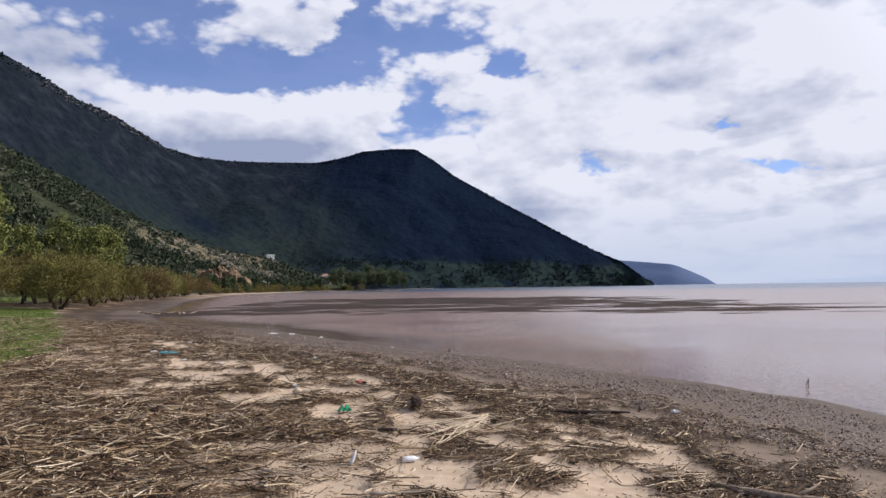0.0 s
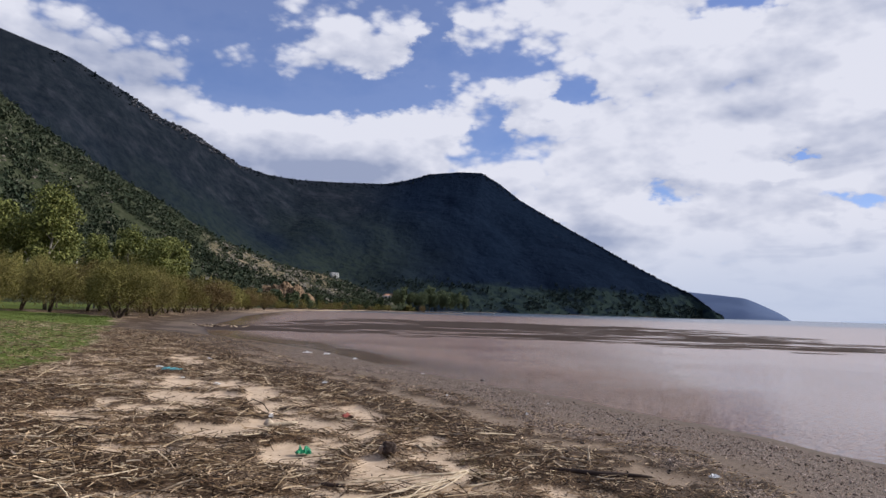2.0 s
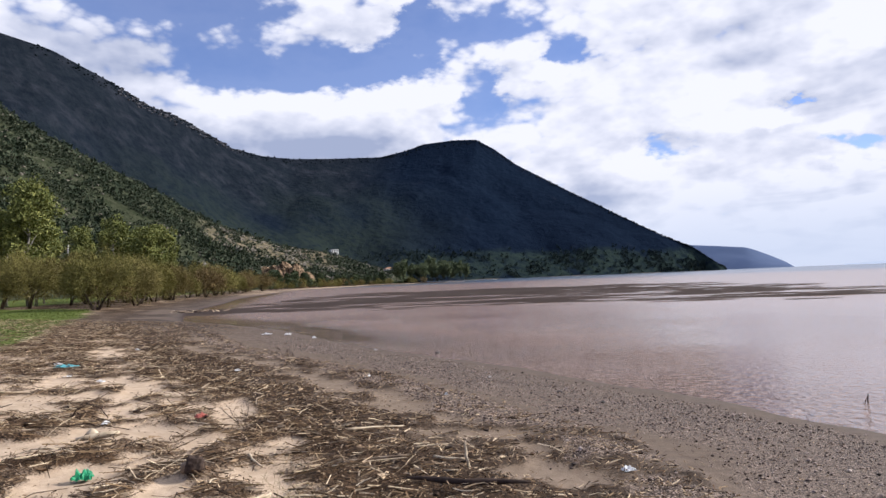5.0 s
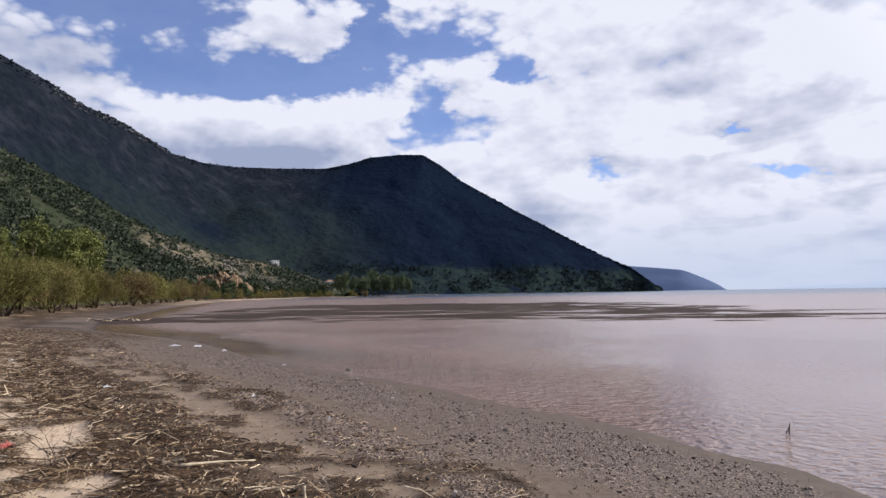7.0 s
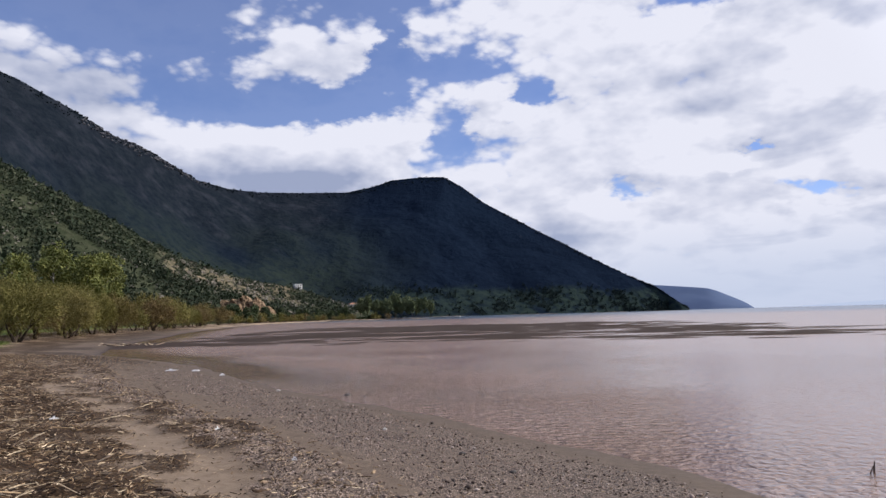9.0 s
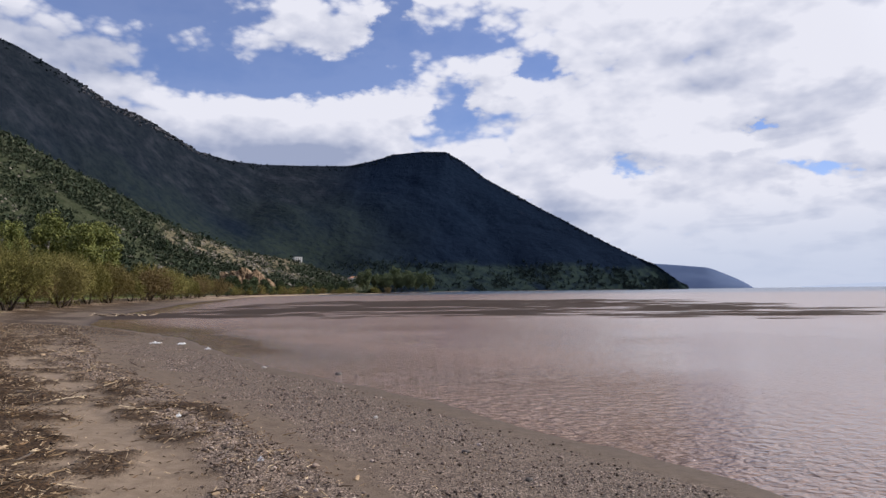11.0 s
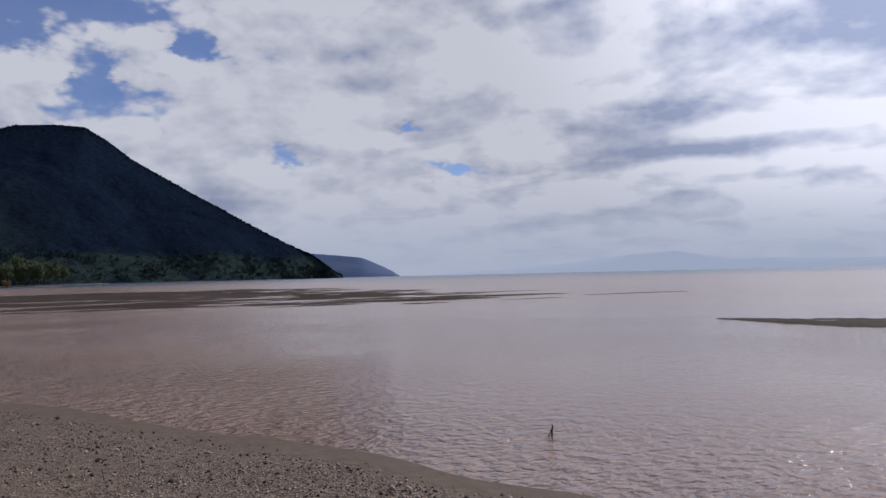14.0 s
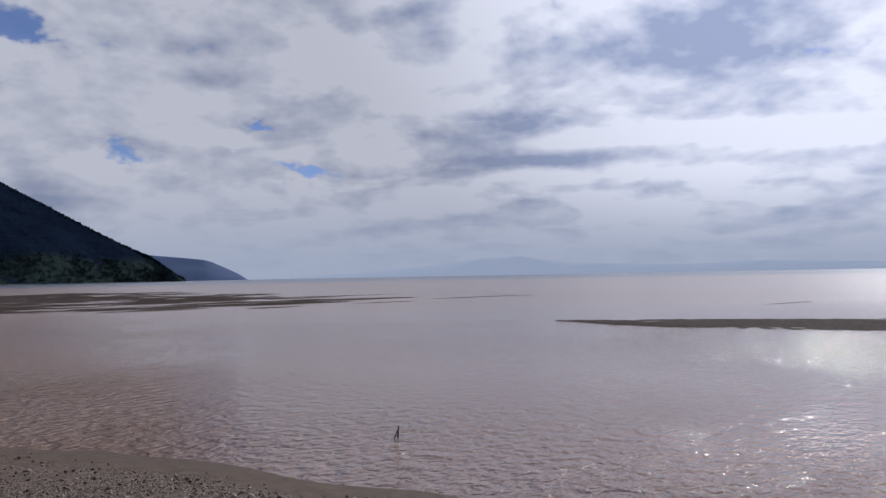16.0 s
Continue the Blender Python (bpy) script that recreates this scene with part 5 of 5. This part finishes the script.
stump(-0.42, 9.34)
crumpled_sheet("plastic_scrap", GREEN_PLASTIC, -1.34, 9.22, 0.16, 0.13, 0.10, 2.0, "crumpled bright green plastic scrap among reeds", "litter", 25)
crumpled_sheet("plastic_sheet", TURQUOISE, -6.7, 17.05, 0.40, 0.24, 0.07, 4.0, "crumpled turquoise plastic sheet on the drift", "litter", 10)
bottle(-7.35, 17.75, 40, WHITE_PLASTIC, "white plastic bottle lying on the drift")
crumpled_sheet("plastic_bag", RED_PLASTIC, -1.44, 11.68, 0.13, 0.08, 0.05, 6.0, "faded red plastic scrap caught in dry reeds", "litter", 60)
bottle(-0.36, 6.62, 25, WHITE_PLASTIC, "crushed white plastic bottle beside wet sand")
bm = bmesh.new()
tube(bm, bent((-0.02, 0, 0), (0.04, 0.02, 0.13), 0.01, 9, 5), [0.014, 0.019, 0.017, 0.012, 0.006], 7)
single("plastic_shard", bm, WHITE_PLASTIC, -0.86, 6.38, 0.0, "white plastic shard sticking up from reeds", "litter", 15)
crumpled_sheet("plastic_bag", WHITE_PLASTIC, 3.25, 10.2, 0.12, 0.08, 0.04, 8.0, "crumpled white plastic bag on dark gravel", "litter", 30)
for k, (x, y, s) in enumerate(((-7.75, 31.6, 0.36), (-6.95, 31.8, 0.26), (-5.3, 29.9, 0.16))):
    crumpled_sheet("plastic_bag", WHITE_PLASTIC, x, y, s, s * 0.6, 0.06, 10.0 + k, "white plastic bag washed up beside the waterline", "litter", 20 * k)
for k, (x, y, s) in enumerate(((-4.9, 15.3, 0.2), (-3.2, 17.2, 0.16), (-5.9, 15.9, 0.18), (-2.45, 11.4, 0.16), (-8.1, 22.3, 0.25), (-3.9, 8.1, 0.10), (1.2, 14.4, 0.07), (-0.4, 16.4, 0.08))):
    crumpled_sheet("plastic_scrap", WHITE_PLASTIC, x, y, s * 0.7, s * 0.4, 0.04, 20.0 + k, "small white plastic scrap lying in the drift", "litter", 35 * k)

bm = bmesh.new()
tube(bm, bent((-0.11, 0, 0), (0.11, 0.01, 0), 0.01, 3, 6), [0.015, 0.019, 0.018, 0.02, 0.018, 0.016], 9)
single("wood_billet", bm, WOOD_DARK, -0.67, 7.87, 0.018, "short dark brown wood billet on bare sand", "driftwood", -6)
bm = bmesh.new()
cane(bm, (0, 0, -0.06), (-0.03, 0.04, 0.25), 0.016, 4, 0.0)
single("upright_stick", bm, CANE, 1.82, 10.03, 0.0, "short pale stick standing upright in dark wrack", "driftwood")
bm = bmesh.new()
tube(bm, bent((-0.52, 0.07, 0.01), (0.5, -0.05, 0.02), 0.03, 5, 9), [0.01, 0.018, 0.024, 0.026, 0.025, 0.028, 0.024, 0.018, 0.008], 8)
single("driftwood_branch", bm, WOOD_DARK, 1.86, 9.32, 0.035, "long dark branch lying across the wrack", "driftwood", -4)
bm = bmesh.new()
tube(bm, bent((-0.55, 0.25, 0.03), (0.6, -0.3, 0.02), 0.10, 15, 10), [0.014, 0.022, 0.03, 0.034, 0.036, 0.034, 0.036, 0.03, 0.024, 0.012], 9)
tube(bm, bent((0.1, -0.03, 0.03), (0.33, 0.12, 0.10), 0.02, 16, 5), [0.016, 0.014, 0.012, 0.009, 0.005], 6)
single("driftwood_branch", bm, WOOD_GREY, 2.72, 5.85, 0.03, "curved grey-brown driftwood branch on dark wrack", "driftwood", -8)
bm = bmesh.new()
box(bm, 0, 0, 0, 0.27, 0.12, 0.03, 0.006)
bmesh.ops.subdivide_edges(bm, edges=bm.edges[:], cuts=3, use_grid_fill=True)
for v in bm.verts:
    v.co += Vector((noise.noise(v.co * 19) * 0.012, noise.noise(v.co * 23 + Vector((4, 0, 0))) * 0.012, noise.noise(v.co * 15) * 0.01))
single("broken_board", bm, WOOD_GREY, 2.0, 6.35, 0.03, "short pale weathered board piece on the drift edge", "driftwood", 28, smooth=False, tilt=8)
bm = bmesh.new()
tube(bm, bent((-0.2, -0.05, 0.0), (0.2, 0.06, 0.03), 0.02, 25, 7), [0.012, 0.026, 0.032, 0.03, 0.034, 0.028, 0.014], 8)
single("driftwood_log", bm, CANE, -2.02, 10.55, 0.025, "pale bleached driftwood log beside bare sand", "driftwood", 12)
bm = lump(0.07, 0.06, 0.06, 12, 2, 0.4)
single("driftwood_knot", bm, CANE, -2.3, 10.9, 0.03, "pale bleached knot of driftwood in reeds", "driftwood")
bm = bmesh.new()
tube(bm, [(-0.25, 0, 0), (-0.17, 0.0, 0.13), (-0.04, 0.02, 0.19), (0.1, 0.02, 0.14), (0.2, 0, 0.02)], [0.007, 0.008, 0.008, 0.007, 0.005], 6)
single("arched_twig", bm, WOOD_DARK, -2.75, 11.6, 0.0, "arched dark twig rising above the drift", "driftwood", 8)

# bundle of pale canes with a dry root tuft
bundle = thing("cane_bundle", pose(0.46, 8.62, on_ground(0.46, 8.62, 0.0)), "fan of bleached canes with a dry root tuft on sand", "driftwood")
FAN = [(-0.78, -1.75, 0.016), (-0.66, -1.62, 0.013), (-0.55, -1.35, 0.012), (-1.35, -0.85, 0.014), (-1.15, -0.6, 0.011), (-0.95, -1.2, 0.012), (-0.3, -0.75, 0.010), (-0.15, -0.62, 0.010), (0.52, 0.3, 0.014), (-0.5, -0.95, 0.012), (-0.75, -0.55, 0.009), (-0.36, -0.45, 0.010), (0.42, -0.2, 0.008), (-0.85, -1.45, 0.010)]
for k, (ex, ey, rad) in enumerate(FAN):
    bm = bmesh.new()
    ez = on_ground(0.46 + ex, 8.62 + ey, 0.02) - on_ground(0.46, 8.62)
    cane(bm, (0.03 * math.sin(k), 0.04 * math.cos(k), 0.09 + 0.01 * (k % 4)), (ex, ey, ez + 0.008 * (k % 3)), rad * 0.75, 50 + k, 0.06 * math.sin(2.1 * k))
    part("cane", bm, CANE, bundle)
r = np.random.default_rng(8)
v, f = spray([(0.14 + 0.05 * math.cos(k), -0.06 + 0.05 * math.sin(k), 0.05) for k in range(10)], [(0.5 * math.cos(k), 0.5 * math.sin(k) - 0.2, 0.6) for k in range(10)], 22, 0.22, 0.004, r, 0.5)
v = np.array([0.14, -0.06, 0.05]) + (v - np.array([0.14, -0.06, 0.05])) * 0.42
tagged(attach("root_tuft", array_mesh("root_tuft", v, f, TUFT, False), bundle, "dry yellowish root tuft"), kind="stuff")

# larger loose canes, one by one
r = np.random.default_rng(19)
made = 0
while made < 110:
    x, y = r.uniform(-9, 4), 4.2 + 14 * r.random() ** 1.3
    q = zones(np.array([x]), np.array([y]))
    if r.random() > float(q["wrack"][0]) or float(q["d"][0]) < 4.6:
        continue
    ln, a = float(np.clip(np.exp(r.normal(-0.75, 0.4)), 0.25, 1.2)), 0.4 + r.normal(0, 0.7)
    dx, dy = math.cos(a) * ln / 2, math.sin(a) * ln / 2
    za, zb, zc = on_ground(x - dx, y - dy), on_ground(x + dx, y + dy), on_ground(x, y)
    base = max(zc, (za + zb) / 2) + 0.03
    bm = bmesh.new()
    cane(bm, (-dx, -dy, za - base + 0.035), (dx, dy, zb - base + 0.05), float(r.uniform(0.007, 0.016)), 200 + made, float(r.normal(0, 0.05)))
    ob = link_bm("dry_cane", bm, (CANE, CANE, WOOD_GREY, WOOD_DARK)[int(r.integers(0, 4))])
    ob.matrix_world = pose(x, y, base - 0.012)
    tagged(ob, "dry cane stalk lying on the beach drift", "driftwood", "loose canes on the drift")
    made += 1

# dead twiggy growth near the gravel
for k, (x, y, s) in enumerate(((-3.4, 21.6, 0.8), (-4.5, 23.8, 0.6), (-1.0, 17.2, 0.35), (-1.2, 10.6, 0.45), (-0.1, 9.75, 0.35), (-0.95, 11.7, 1.25), (-0.7, 11.2, 0.9))):
    r = np.random.default_rng(300 + k)
    bm, tips = bmesh.new(), []
    for j in range(4):
        a = r.uniform(0, 6.3)
        grow(bm, (0.02 * math.cos(a), 0.02 * math.sin(a), -0.03), (math.cos(a), math.sin(a), 0.7), 0.28 * s, 0.006, 2, r, tips, 0.8, 4)
    single("dead_branch", bm, WOOD_DARK, x, y, 0.0, "dead twiggy branch sticking out of the wrack", "driftwood")

# stones
for k, (x, y, s, mat, label) in enumerate(((2.98, 15.6, 0.055, ROCK_DARK, "dark wet stone on fine gravel"), (3.55, 14.5, 0.05, ROCK_DARK, "dark wet stone on fine gravel"), (0.1, 23.4, 0.13, ROCK_DARK, "low dark stone at the waterline"),
                                          (0.55, 23.1, 0.09, ROCK_DARK, "low dark stone at the waterline"), (-0.45, 16.4, 0.045, ROCK_PALE, "pale stone lying in the wrack strip"), (-1.9, 24.6, 0.07, ROCK_PALE, "pale stone near the waterline"),
                                          (1.75, 17.6, 0.05, ROCK_PALE, "pale stone on fine gravel"), (-3.85, 8.05, 0.05, ROCK_DARK, "dark stone lying on the drift"), (4.2, 13.2, 0.04, ROCK_DARK, "dark wet stone on fine gravel"))):
    s *= 0.6
    single("stone", lump(s * 1.3, s, s * 0.7, 30 + k, 2, 0.3), mat, x, y, s * 0.3, label, "stone", 40 * k)

# forked stick standing in the shallows
bm = bmesh.new()
tube(bm, [(0, 0, -0.3), (0.003, 0, 0.04), (0.012, 0.0, 0.135)], [0.010, 0.010, 0.007], 7)
tube(bm, [(-0.045, 0, -0.3), (-0.032, 0, 0.01), (0.0, 0, 0.085)], [0.007, 0.007, 0.006], 7)
ob = link_bm("forked_stick", bm, WOOD_DARK)
ob.matrix_world = pose(7.42, 14.7, 0.0, 0, 0, -30)
tagged(ob, "dark forked stick standing in shallow brown water", "stick")

# tangle of driftwood at the far end of the beach
pile = thing("driftwood_pile", pose(-25.5, 63, on_ground(-25.5, 63)), "tangled pile of pale driftwood on the far beach", "driftwood")
r = np.random.default_rng(91)
for k in range(26):
    a, b = r.uniform(0, 6.3), r.uniform(0.2, 0.75)
    c = (r.normal(0, 1.5), r.normal(0, 0.6), r.uniform(0.03, 0.2))
    bm = bmesh.new()
    tube(bm, bent((c[0] - b * math.cos(a), c[1] - b * math.sin(a), 0.03), (c[0] + b * math.cos(a), c[1] + b * math.sin(a), c[2] + 0.12), 0.06, 400 + k, 6), [0.04, 0.05, 0.045, 0.04, 0.03, 0.015], 6)
    part("branch", bm, (WOOD_GREY, CANE, WOOD_DARK)[k % 3], pile)
